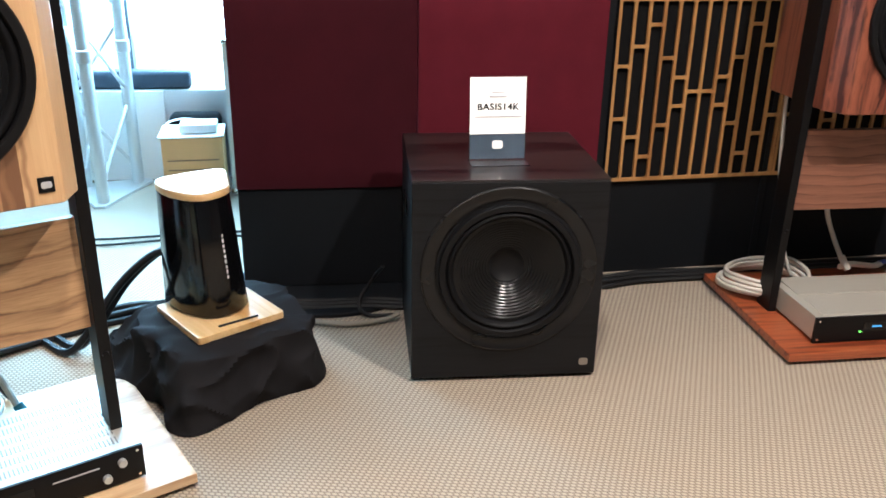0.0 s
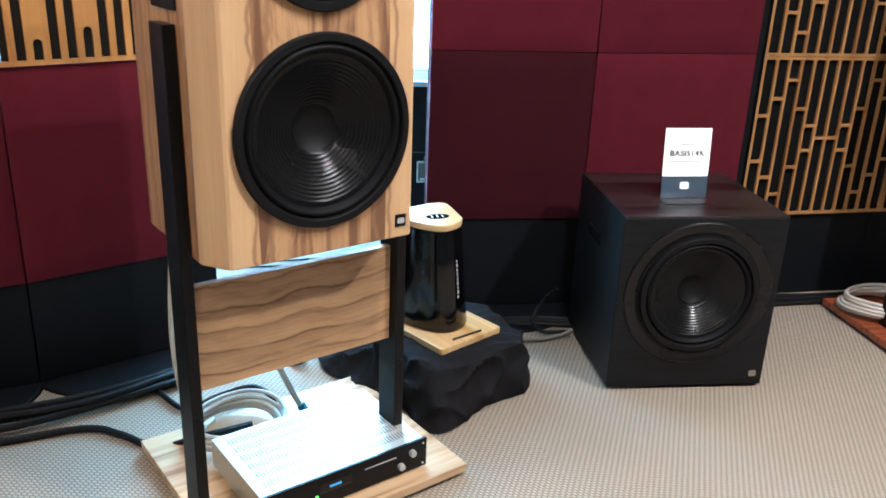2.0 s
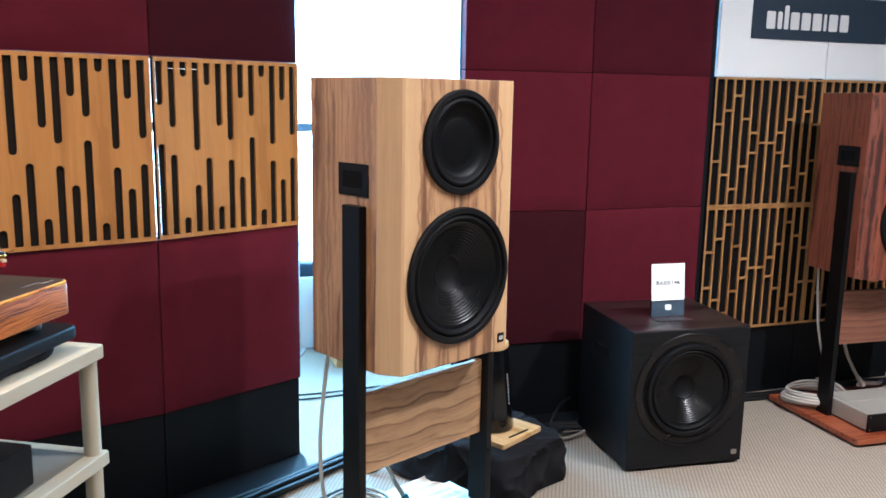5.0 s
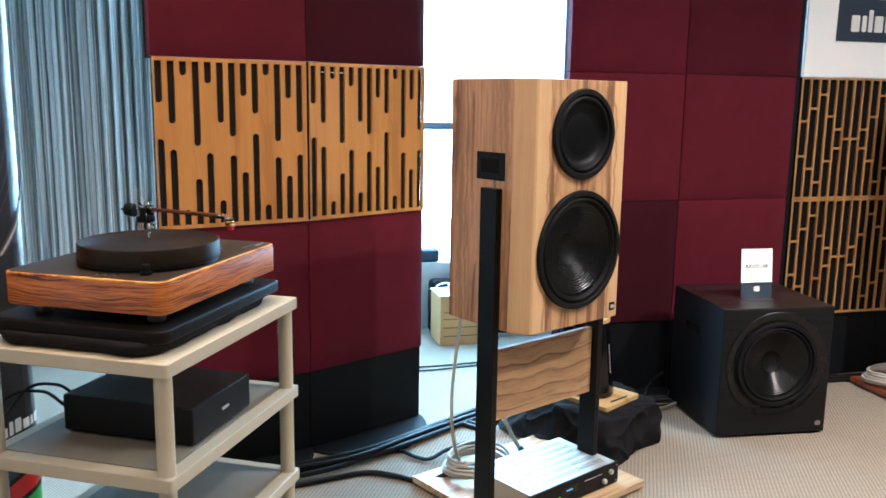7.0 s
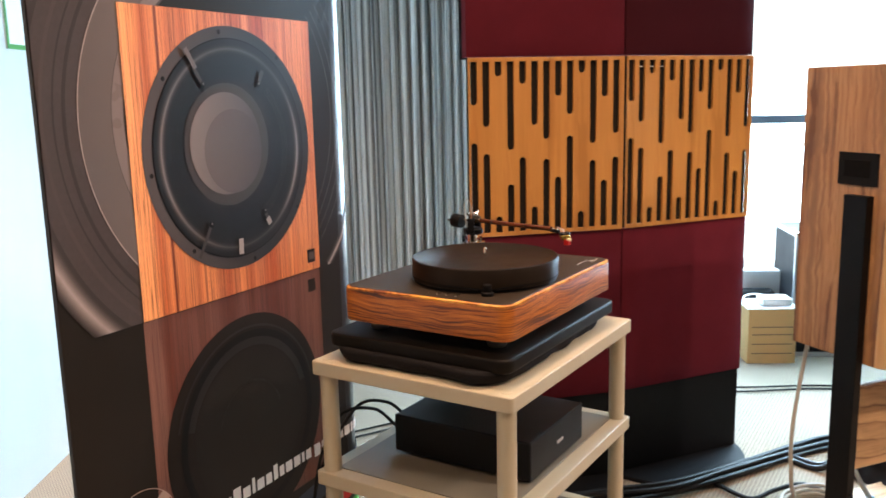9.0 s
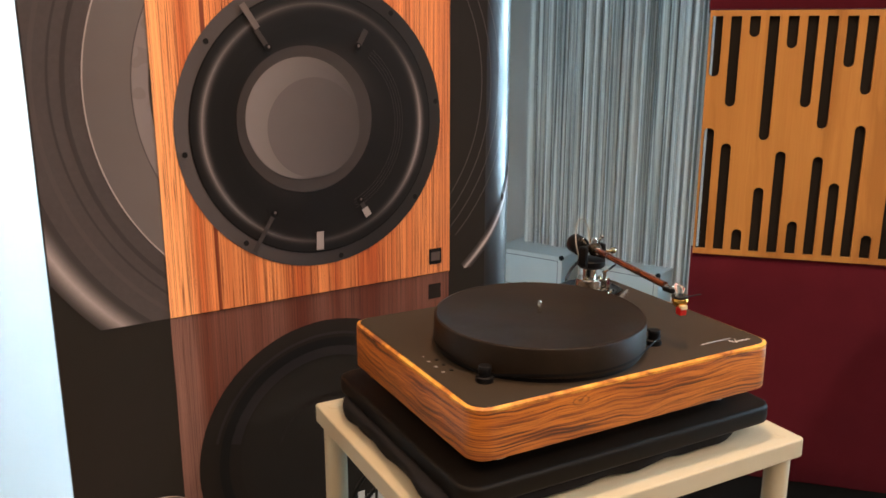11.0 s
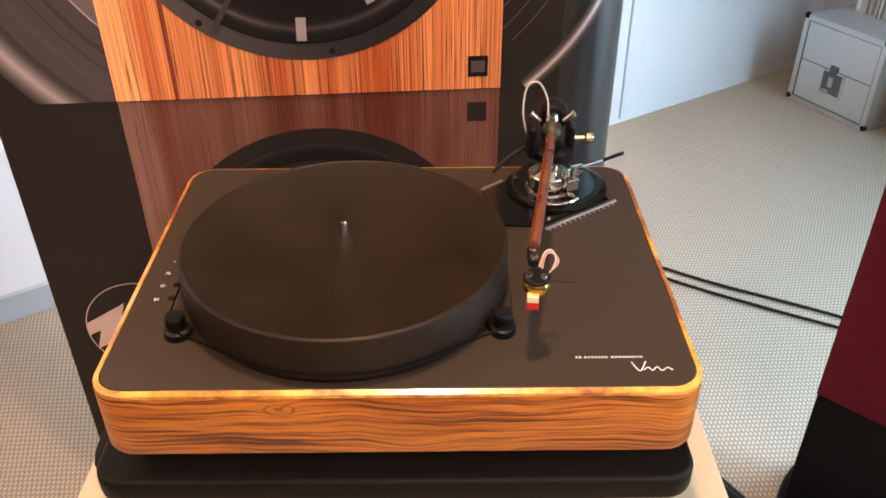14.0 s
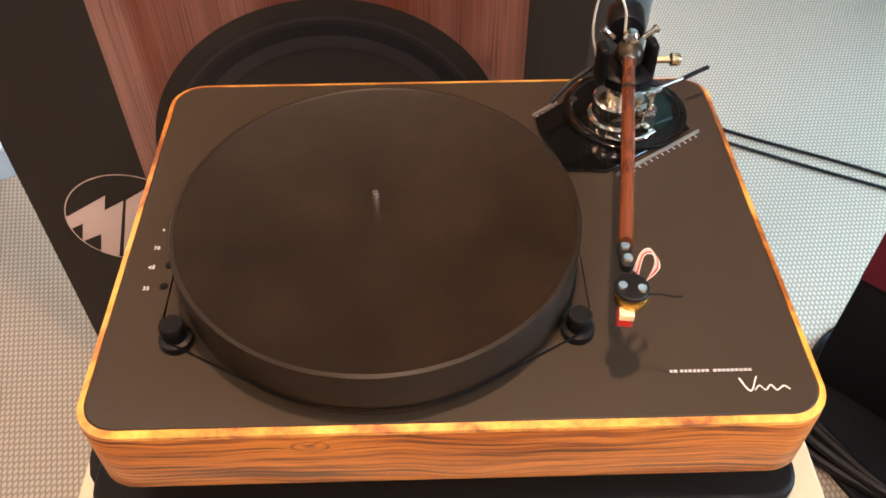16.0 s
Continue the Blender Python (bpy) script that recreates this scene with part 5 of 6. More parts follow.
for u, v in ((0.404, 0.306), (0.434, 0.304), (0.430, 0.329)):
    part("screw", moved(lathe([(0, 0.0345), (0.0030, 0.0345), (0.0034, 0.0320)], 12), pose(u, v, 0)), BRASS, pil)
part("clamp_block", moved(box(-0.008, 0.008, -0.006, 0.006, 0.0078, 0.031, 0.0015), pose(0.441, 0.297, 0, 0, 0, 25)), CHROME, arm, "polished clamp block")
for u, v in ((0.383, 0.340), (0.4475, 0.289), (0.462, 0.352)):
    part("screw", moved(lathe([(0, 0.0100), (0.0032, 0.0100), (0.0036, 0.0076)], 12), pose(u, v, 0)), CHROME, base)
part("lift_arc", tube([(0.405, 0.281, 0.010), (0.420, 0.2755, 0.010), (0.437, 0.279, 0.010), (0.449, 0.288, 0.010)], 0.0018, 8, 5), CHROME, arm, smooth=True)
part("bearing", moved(lathe([(0, 0.052), (0.021, 0.052), (0.0245, 0.055), (0.0245, 0.064), (0.019, 0.068), (0, 0.068)], 40), pose(0.4195, 0.311, 0)), BLACK_METAL, arm, "black bearing housing", smooth=True)
for a, b in ((-0.026, -0.018), (0.018, 0.026)):
    part("yoke_arm", moved(box(a, b, -0.009, 0.009, 0.056, 0.094, 0.003), pose(PX, PY + 0.006, 0, 0, 0, 8)), BLACK_METAL, arm, "black bearing yoke arm")
bm = bmesh.new()
bmesh.ops.create_icosphere(bm, subdivisions=3, radius=0.0125)
part("pivot_ball", moved(bm, pose(PX, PY, PZ)), BRONZE, arm, "dark bronze pivot ball", smooth=True)
part("pivot_cap", moved(lathe([(0, 0.010), (0.005, 0.009), (0.007, 0.005), (0.007, 0)], 20), pose(PX, PY + 0.004, PZ + 0.010)), CHROME, arm, smooth=True)
part("weight_rod", tube([(PX + 0.002, PY + 0.010, PZ - 0.001), (PX + 0.014, PY + 0.090, PZ - 0.006)], 0.0035, 10, 1, False), CHROME, arm)
part("counterweight", moved(lathe([(0, 0.0), (0.0155, 0.0), (0.017, 0.002), (0.017, 0.026), (0.0155, 0.028), (0, 0.028)], 32, "y"), pose(PX + 0.010, PY + 0.072, PZ - 0.005, 4, 0, -8)), BLACK_METAL, arm, "black counterweight", smooth=True)
for sx in (-1, 1):
    part("bearing_screw", moved(lathe([(0, 0.015), (0.0034, 0.015), (0.0040, 0.012), (0.0026, 0.011), (0.0026, 0)], 12), pose(PX + sx * 0.013, PY + 0.010, PZ + 0.009, 0, sx * 48, 0)), CHROME, arm, smooth=True)
part("side_knob", moved(lathe([(0, 0.020), (0.005, 0.020), (0.0058, 0.0185), (0.0058, 0.0125), (0.0045, 0.0115), (0.0032, 0.0105), (0.0032, 0)], 20), pose(PX + 0.025, PY, PZ - 0.007, 0, 90, 0)), BRASS, arm, "small pale brass knob", smooth=True)
HEAD = Vector((0.372, 0.058, 0.084))
PV = Vector((PX, PY, PZ))
part("wand", tube([(PX - 0.002, PY - 0.010, PZ), tuple(PV.lerp(HEAD, 0.5)), tuple(HEAD + Vector((0.003, 0.020, 0.002)))], 0.0054, 16, 1, False), ROSE_ARM, arm, "dark cocobolo wand", smooth=True)
part("wand_band", tube([tuple(PV.lerp(HEAD, 0.20)), tuple(PV.lerp(HEAD, 0.215))], 0.0058, 14, 1, False), INK, arm)
part("wand_socket", tube([tuple(PV.lerp(HEAD, 0.035)), tuple(PV.lerp(HEAD, 0.06))], 0.0066, 16, 1, False), CHROME, arm, smooth=True)
HX, HY, HZ = HEAD
col = part("collar", prism([(x + HX + 0.0015, y + HY + 0.0105) for x, y in rounded(-0.0046, 0.0046, -0.0115, 0.0115, 0.0044, 5)], HZ - 0.0055, HZ + 0.0015, 0.0012), BLACK_METAL, arm, "small black collar with two screws", smooth=True)
for dy in (0.005, 0.0155):
    part("screw", moved(lathe([(0, 0.0034), (0.0030, 0.0034), (0.0035, 0.0022), (0.0035, 0)], 14), pose(HX + 0.0015, HY + dy, HZ + 0.0015)), CHROME, col, smooth=True)
hs = part("headshell", moved(lathe([(0, 0.003), (0.0112, 0.003), (0.0120, 0.0022), (0.0120, 0), (0, 0)], 36), pose(HX + 0.003, HY - 0.012, HZ - 0.0085)), BLACK_METAL, arm, "round black headshell", smooth=True)
for dx, dy in ((-0.0038, -0.013), (0.0085, -0.0158)):
    part("screw", moved(lathe([(0, 0.0030), (0.0030, 0.0030), (0.0035, 0.0018), (0.0035, 0)], 14), pose(HX + dx, HY + dy, HZ - 0.0055)), CHROME, hs, smooth=True)
part("finger_lift", tube([(HX + 0.012, HY - 0.019, HZ - 0.006), (HX + 0.021, HY - 0.0185, HZ - 0.007), (HX + 0.029, HY - 0.022, HZ - 0.0055), (HX + 0.034, HY - 0.0225, HZ - 0.005)], 0.0009, 6, 4), BLACK_METAL, hs)
cart_part = part("cartridge", moved(lathe([(0, 0), (0.0105, 0), (0.0118, -0.002), (0.0118, -0.006), (0.0105, -0.007), (0.0105, -0.010), (0.008, -0.0125), (0, -0.0125)], 28), pose(HX + 0.003, HY - 0.013, HZ - 0.0086)), GOLD, arm, "gold cartridge body", smooth=True)
part("stylus_guard", moved(box(-0.0052, 0.0052, -0.008, 0.004, -0.024, -0.0125, 0.001), pose(HX, HY - 0.018, HZ - 0.008, 0, 0, -8)), RED_PLASTIC, cart_part, "red stylus guard")
part("pale_tip", moved(box(-0.0050, 0.0050, -0.0105, -0.003, -0.0145, -0.0085, 0.0008), pose(HX, HY - 0.018, HZ - 0.008, 0, 0, -8)), CREAM_GOLD, cart_part)
for k, wire in enumerate((CABLE_WHITE, CABLE_WHITE, RED_PLASTIC, CABLE_WHITE)):
    part("lead", tube([(HX + 0.006 + 0.0008 * k, HY + 0.001 - 0.0012 * k, HZ - 0.005), (HX + 0.011 + 0.0006 * k, HY + 0.009 - 0.0008 * k, HZ + 0.004), (HX + 0.0175 + 0.0010 * k, HY + 0.011 - 0.0012 * k, HZ + 0.005 - 0.0008 * k), (HX + 0.020 + 0.0006 * k, HY + 0.003 - 0.0016 * k, HZ), (HX + 0.015 - 0.0008 * k, HY - 0.005 - 0.0008 * k, HZ - 0.007)], 0.00048, 6, 6), wire, hs, "fine lead wire", smooth=True)
part("cue_lever", tube([(0.440, 0.318, 0.030), (0.462, 0.329, 0.030), (0.484, 0.340, 0.031)], 0.0011, 8, 4), STEEL_GREY, arm, "thin cue lever")
part("cue_handle", tube([(0.484, 0.340, 0.031), (0.510, 0.354, 0.033)], 0.0022, 8, 1, False), RUBBER, arm, "black lever grip")
part("arm_rest", joined(tube([(0.447, 0.306, 0.008), (0.447, 0.306, 0.042)], 0.0032, 10, 1, False), tube([(0.441, 0.303, 0.041), (0.454, 0.309, 0.041)], 0.0026, 8, 1, False)), CHROME, arm, "small metal arm rest", smooth=True)
part("wire_loop", tube([(PX - 0.004, PY + 0.010, PZ + 0.010), (PX - 0.006, PY + 0.012, PZ + 0.034), (PX - 0.016, PY + 0.014, PZ + 0.052), (PX - 0.028, PY + 0.016, PZ + 0.046), (PX - 0.031, PY + 0.014, PZ + 0.016), (PX - 0.024, PY + 0.012, PZ - 0.016)], 0.0011, 8, 8), CABLE_WHITE, arm, "pale wire loop over the pivot", smooth=True)
part("antiskate_lever", tube([(PX - 0.024, PY + 0.018, PZ - 0.026), (PX - 0.046, PY + 0.006, PZ - 0.034), (PX - 0.064, PY - 0.006, PZ - 0.046)], 0.0024, 8, 4), BLACK_METAL, arm, "thin black side lever")

# ---- the banner ----
BAN = pose(-2.739, -0.091, 0, 0, 0, 98.2)
banner = thing("banner", BAN, "tall black exhibition banner printed with a wood-fronted speaker", "banner")
S0, S1 = -0.832, 0.222
BEND, BENDR = 0.100, 0.128


def bend(x):
    """How far the right end of the banner turns back."""
    q = max(0.0, x - BEND)
    return BENDR - math.sqrt(max(0.0, BENDR * BENDR - q * q))


front_line = [(S0, 0.0), (BEND, 0.0)] + [(BEND + (S1 - BEND) * i / 10, bend(BEND + (S1 - BEND) * i / 10)) for i in range(1, 11)]
part("panel", prism(front_line[:2] + [(x, y + 0.010) for x, y in front_line[1::-1]], 0.0, 2.15), POSTER, banner, "black printed panel")
part("rounded_end", prism(front_line[1:] + [(x, y + 0.010) for x, y in front_line[:0:-1]], 0.0, 2.15), POSTER_GLOSS, banner, "glossy black end of the panel, rolled back", smooth=True)


def clipped(bm, z0=0.94, z1=2.14):
    for co, no in (((S0 + 0.002, 0, 0), (-1, 0, 0)), ((S1 - 0.002, 0, 0), (1, 0, 0)), ((0, 0, z0), (0, 0, -1)), ((0, 0, z1), (0, 0, 1))):
        bmesh.ops.bisect_plane(bm, geom=bm.verts[:] + bm.edges[:] + bm.faces[:], plane_co=co, plane_no=no, clear_outer=True)
    for v in bm.verts:
        v.co.y += bend(v.co.x)
    return bm


def annulus(cx, cz, r0, r1, d, a0=0, a1=360, n=72, sz=1.0):
    bm = bmesh.new()
    rows = [[bm.verts.new((cx + r * math.cos(a), -d, cz + r * sz * math.sin(a))) for a in (radians(a0 + (a1 - a0) * i / n) for i in range(n + 1))] for r in (r0, r1)]
    for i in range(n):
        bm.faces.new((rows[0][i], rows[0][i + 1], rows[1][i + 1], rows[1][i]))
    bmesh.ops.recalc_face_normals(bm, faces=bm.faces[:])
    if bm.faces[:][0].normal.y > 0:
        bmesh.ops.reverse_faces(bm, faces=bm.faces[:])
    return bm


def islands(bm):
    """The separate pieces of a mesh, one by one."""
    left = set(bm.verts)
    while left:
        todo, piece = [left.pop()], set()
        while todo:
            v = todo.pop()
            piece.add(v)
            for e in v.link_edges:
                w = e.other_vert(v)
                if w in left:
                    left.discard(w)
                    todo.append(w)
        out = bmesh.new()
        twin = {v: out.verts.new(v.co) for v in piece}
        for f in bm.faces:
            if f.verts[0] in piece:
                out.faces.new([twin[v] for v in f.verts])
        yield out
    bm.free()


def bent(bm):
    for i in range(6):
        bmesh.ops.bisect_plane(bm, geom=bm.verts[:] + bm.edges[:] + bm.faces[:], plane_co=(BEND + 0.017 * i, 0, 0), plane_no=(1, 0, 0))
    for v in bm.verts:
        v.co.y += bend(v.co.x)
    return bm


BC = (-0.31, 1.36)
for piece in islands(clipped(annulus(*BC, 0.32, 0.612, 0.0012, 95, 265))):
    part("print_dark_cone", piece, P_BIG_DARK, banner)
for r0, r1, mat, d in ((0.356, 0.434, P_BIG, 0.0024), (0.325, 0.354, P_DISC, 0.0018), (0.434, 0.4365, P_LIGHT, 0.0026), (0.462, 0.470, P_DIM, 0.0018), (0.488, 0.492, P_DIM, 0.0018), (0.512, 0.520, P_GREY, 0.0018), (0.548, 0.612, P_OUTER, 0.0022)):
    for piece in islands(clipped(annulus(*BC, r0, r1, d, 110, 265))):
        part("print_arc", piece, mat, banner)
for r0, r1 in ((0.395, 0.397), (0.420, 0.422), (0.445, 0.447), (0.470, 0.472)):
    part("print_arc", clipped(annulus(*BC, r0, r1, 0.0018, -46, 40, 90)), P_GREY, banner)
for r0, r1, mat in ((0.535, 0.560, P_DIM), (0.5405, 0.5545, P_MID), (0.5445, 0.5505, P_LIGHT)):
    part("print_shine", clipped(annulus(*BC, r0, r1, 0.0018 if mat is P_DIM else 0.0024 if mat is P_MID else 0.003, -50, -12, 60)), mat, banner)
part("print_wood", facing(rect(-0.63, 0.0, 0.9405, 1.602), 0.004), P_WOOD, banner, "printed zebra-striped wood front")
DC = (-0.312, 1.287)
for k, (r1, mat) in enumerate(((0.286, P_FRAME_SHADED), (0.259, P_CHAR), (0.256, P_ROLL), (0.198, P_CONE))):
    part("print_ring", annulus(*DC, 0, r1, 0.005 + 0.0008 * k, n=96), mat, banner)
for r in (0.172, 0.178, 0.184, 0.190):
    part("print_ring", annulus(*DC, r, r + 0.0010, 0.0086, -66, 50), P_DIM, banner)
part("print_ring", annulus(-0.338, 1.300, 0, 0.143, 0.0092, n=96), P_DIM, banner)
part("print_dome", annulus(-0.345, 1.303, 0, 0.119, 0.0104, n=96), P_DOME, banner, "printed grey dome")
part("print_dome", annulus(-0.323, 1.284, 0, 0.0985, 0.0112, n=96), P_CAP, banner)
for a, r0, r1, w, mat in ((60, 0.176, 0.214, 0.006, P_DIM), (123.5, 0.182, 0.222, 0.005, P_DIM), (122.5, 0.222, 0.274, 0.006, P_MID), (238, 0.196, 0.280, 0.0045, P_DIM), (268, 0.214, 0.252, 0.008, P_PALE), (298.4, 0.180, 0.200, 0.005, P_DIM), (298.4, 0.200, 0.220, 0.0075, P_PALE)):
    c, s = math.cos(radians(a)), math.sin(radians(a))
    part("print_clamp", moved(facing(rect(-w, w, r0, r1), 0.0118), pose(DC[0], 0, DC[1], 0, 90 - a, 0)), mat, banner)
    if mat is P_DIM:
        part("print_screw", facing(circle(DC[0] + r0 * c, DC[1] + r0 * s, 0.0075, 16), 0.0122), P_CHAR, banner)
        part("print_screw", facing(circle(DC[0] + r0 * c + 0.0015, DC[1] + r0 * s + 0.002, 0.003, 10), 0.0126), P_MID, banner)
for a in range(8, 360, 45):
    part("print_screw", facing(circle(DC[0] + 0.273 * math.cos(radians(a)), DC[1] + 0.273 * math.sin(radians(a)), 0.0055, 12), 0.0115), P_CHAR, banner)
part("print_badge", facing(rect(-0.055, -0.022, 0.962, 0.998), 0.005), P_CHAR, banner)
part("print_badge", facing(rect(-0.050, -0.027, 0.970, 0.990), 0.006), P_GREY, banner)
part("print_reflection", facing(rect(-0.63, 0.0, 0.34, 0.938), 0.001), P_WOOD_DIM, banner, "dim printed reflection of the wood")
part("print_reflection", annulus(-0.312, 0.592, 0, 0.286, 0.002), P_FADE, banner)
for r0, r1 in ((0.252, 0.258), (0.205, 0.226), (0.112, 0.118)):
    part("print_reflection", annulus(-0.312, 0.592, r0, r1, 0.003, 15, 165), P_FADE_RING, banner)
part("print_reflection", annulus(-0.312, 0.592, 0.225, 0.245, 0.003), P_CHAR, banner)
part("print_reflection", annulus(-0.312, 0.592, 0, 0.20, 0.003), POSTER, banner)
part("print_badge", facing(rect(-0.055, -0.022, 0.880, 0.915), 0.002), P_FADE, banner)
part("print_fade", facing(rect(-0.63, 0.0, 0.27, 0.345), 0.003), POSTER, banner)
LC = (-0.684, 0.472)
part("emblem_ring", annulus(*LC, 0.1015, 0.1035, 0.002), P_PINK, banner)
for pts in (((-0.101, 0.014), (-0.022, 0.058), (-0.033, 0.024), (0.004, 0.043), (-0.041, -0.095), (-0.068, -0.078), (-0.055, -0.033), (-0.092, -0.048), (-0.078, -0.004), (-0.101, -0.015)),
            ((0.009, 0.044), (0.066, 0.078), (0.087, 0.055), (0.033, 0.025), (0.031, 0.016), (0.092, 0.044), (0.101, 0.021), (0.015, -0.026), (0.014, -0.036), (0.102, 0.009), (0.098, -0.028), (-0.034, -0.097))):
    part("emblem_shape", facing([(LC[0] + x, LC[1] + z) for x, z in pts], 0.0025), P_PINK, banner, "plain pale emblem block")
WIDTHS = (1.6, 1, 0.85, 0.42, 1, 1, 0.42, 1, 0.85, 0.62, 0.68, 1, 1, 0.42, 0.85, 0, 1, 1, 0.42, 0.62, 1, 1, 0.42, 1)     # of the print's strokes; 0 is a gap
TALL, DEEP = (4, 6, 9, 19, 20), (16,)
unit_w = 0.707 / sum(w + 0.28 for w in WIDTHS)
bars, x = [], -0.537
for k, w in enumerate(WIDTHS):
    if w:
        bars.append(facing(rect(x, x + w * unit_w, 0.404 if k in DEEP else 0.412, 0.453 if k in TALL else 0.441), 0.004))
    x += (w + 0.28) * unit_w
for k in bars:
    part("print_bar", bent(k), WHITE_INK, banner, "plain white bar")
for k, mat in enumerate((NAVY, RED_PLASTIC, GREEN_PLASTIC)):
    part("print_stripe", bent(facing([(-0.17 + 0.02 * k, 0.315 - 0.075 * k), (S1 - 0.004, 0.365 - 0.075 * k), (S1 - 0.004, 0.305 - 0.075 * k), (-0.17 + 0.02 * k, 0.255 - 0.075 * k)], 0.004)), mat, banner)

# ---- back of the room ----


def flight_case(m, w, d, h, label, skin=CASE_METAL, corner=BLACK_METAL):
    c = thing("flight_case", m, label, "flight case", "flight cases")
    body = part("body", box(0.004, w - 0.004, 0.004, d - 0.004, 0.004, h - 0.004, 0.002), skin, c)
    e = 0.022
    part("edging", joined(*[box(x0, x1, y0, y1, z0, z1) for x0, x1, y0, y1, z0, z1 in (
        (0, w, 0, e, 0, 0.003), (0, w, 0, 0.003, 0.003, e), (0, w, 0, 0.003, h - e, h - 0.003), (0, w, 0, e, h - 0.003, h), (0, w, d - e, d, h - 0.003, h), (0, 0.003, 0.003, e, e, h - e), (0, e, 0, 0.003, e, h - e),
        (w - e, w, 0, 0.003, e, h - e), (w - 0.003, w, 0.003, e, e, h - e), (0, 0.003, 0.003, d, h - e, h - 0.003), (w - 0.003, w, 0.003, d, h - e, h - 0.003), (w - 0.003, w, 0.003, d, 0.003, e), (0, 0.003, 0.003, d, 0.003, e))]), SILVER, c, "aluminium edge profile")
    for x in (0, w):
        for y in (0, d):
            for z in (0.006, h):
                bm = bmesh.new()
                bmesh.ops.create_icosphere(bm, subdivisions=2, radius=0.014)
                part("ball_corner", moved(bm, pose(x + (0.006 if x == 0 else -0.006), y + (0.006 if y == 0 else -0.006), max(z - 0.006, 0.015))), corner, c, smooth=True)
    g = 0.0255
    # dark strips stand in for the shadow lines beside the edge profile
    part("edge_shadow", joined(box(e, w - e, 0.0015, 0.0045, e, g), box(e, w - e, 0.0015, 0.0045, h - g, h - e), box(e, g, 0.0015, 0.0045, g, h - g), box(w - g, w - e, 0.0015, 0.0045, g, h - g)), SEAM_AND_SHADOW, body, "dark strip painted as the shadow line along the edge profile")
    part("edge_shadow", joined(box(0.0015, 0.0045, e, d - 0.02, e, g), box(0.0015, 0.0045, e, d - 0.02, h - g, h - e), box(0.0015, 0.0045, e, g, g, h - g)), SEAM_AND_SHADOW, body, "dark strip painted as the shadow line along the edge profile")
    part("lid_seam", box(0.02, w - 0.02, 0.0025, 0.0045, h * 0.50, h * 0.50 + 0.003), SEAM_AND_SHADOW, body)
    zc = h * 0.36
    lt = part("latch", box(w / 2 - 0.052, w / 2 + 0.052, -0.002, 0.005, zc - 0.050, zc + 0.052, 0.0015), CASE_METAL, body, "recessed metal latch plate")
    part("latch_dish", box(w / 2 - 0.046, w / 2 + 0.046, -0.0032, -0.001, zc - 0.043, zc + 0.045, 0.001), CASE_DISH, lt)
    part("latch_wing", joined(box(w / 2 - 0.012, w / 2 + 0.010, -0.012, -0.003, zc - 0.012, zc + 0.030, 0.003), box(w / 2 - 0.036, w / 2 - 0.004, -0.007, -0.003, zc - 0.038, zc - 0.028, 0.002)), SILVER, lt)
    part("hasp", joined(box(w / 2 - 0.020, w / 2 + 0.016, -0.006, 0.005, zc + 0.046, zc + 0.074, 0.002), box(w / 2 - 0.010, w / 2 + 0.006, -0.009, -0.005, zc + 0.030, zc + 0.060, 0.002)), CASE_DISH, lt)
    return c


flight_case(pose(-4.895, 1.170, 0, 0, 0, 31.5), 0.395, 0.36, 0.37, "aluminium-clad flight case with ball corners and a latch")
flight_case(pose(-4.520, 1.462, 0, 0, 0, 28.5), 0.42, 0.36, 0.35, "aluminium-clad flight case beside the other one")
flight_case(pose(-2.168, 2.798, 0, 0, 0, 30), 0.56, 0.40, 0.660, "black flight case with aluminium edges near the window", PLINTH, CHROME)

wedge = part("cardboard_sheet", box(0, 0.012, 0, 0.30, 0, 0.285, 0.001), CARD)
wedge.matrix_world = pose(-4.555, 1.475, 0, 0, 4, 30)
tagged(wedge, "brown cardboard sheet standing between the flight cases", "cardboard")
BOX = pose(-2.32, 2.55, 0, 0, 0, 34)
carton = thing("cardboard_box", BOX, "closed brown cardboard box by the window gap", "box")
part("carton_body", box(0, 0.245, 0, 0.22, 0, 0.285, 0.002), CARD, carton)
part("tape", box(0.10, 0.145, -0.0008, 0.221, 0.2852, 0.286), PAPER, carton)
BROWN_INK = plain("brown_print", (0.22, 0.14, 0.08), 0.8)
for z in (0.05, 0.10, 0.15, 0.19):
    part("printed_line", box(0.02, 0.225, -0.0008, 0.0, z, z + 0.006), BROWN_INK, carton)
sheet = part("packing_paper", box(-0.01, 0.25, -0.008, 0.215, 0, 0.006, 0.001), PAPER)
bmesh_tmp = bmesh.new()
bmesh_tmp.from_mesh(sheet.data)
bmesh.ops.subdivide_edges(bmesh_tmp, edges=[e for e in bmesh_tmp.edges if e.calc_length() > 0.1], cuts=8, use_grid_fill=True)
for v in bmesh_tmp.verts:
    v.co.z += 0.012 * abs(noise.noise((v.co.x * 9, v.co.y * 9, 2)))
bmesh_tmp.to_mesh(sheet.data)
bmesh_tmp.free()
sheet.matrix_world = BOX @ pose(0, 0, 0.2865)
tagged(sheet, "crumpled white packing paper on the cardboard box", "paper")
dev = part("white_device", box(0, 0.15, 0, 0.11, 0, 0.036, 0.006, 3), PAPER)
dev.matrix_world = BOX @ pose(0.075, 0.02, 0.301)
tagged(dev, "small white plastic device lying on packing paper", "device")
lead = part("cable", tube([(0.005, 0.10, 0.306), (0.02, 0.155, 0.318), (0.07, 0.185, 0.325), (0.12, 0.19, 0.320), (0.15, 0.197, 0.308)], 0.0045, 8, 8), PAPER, smooth=True)
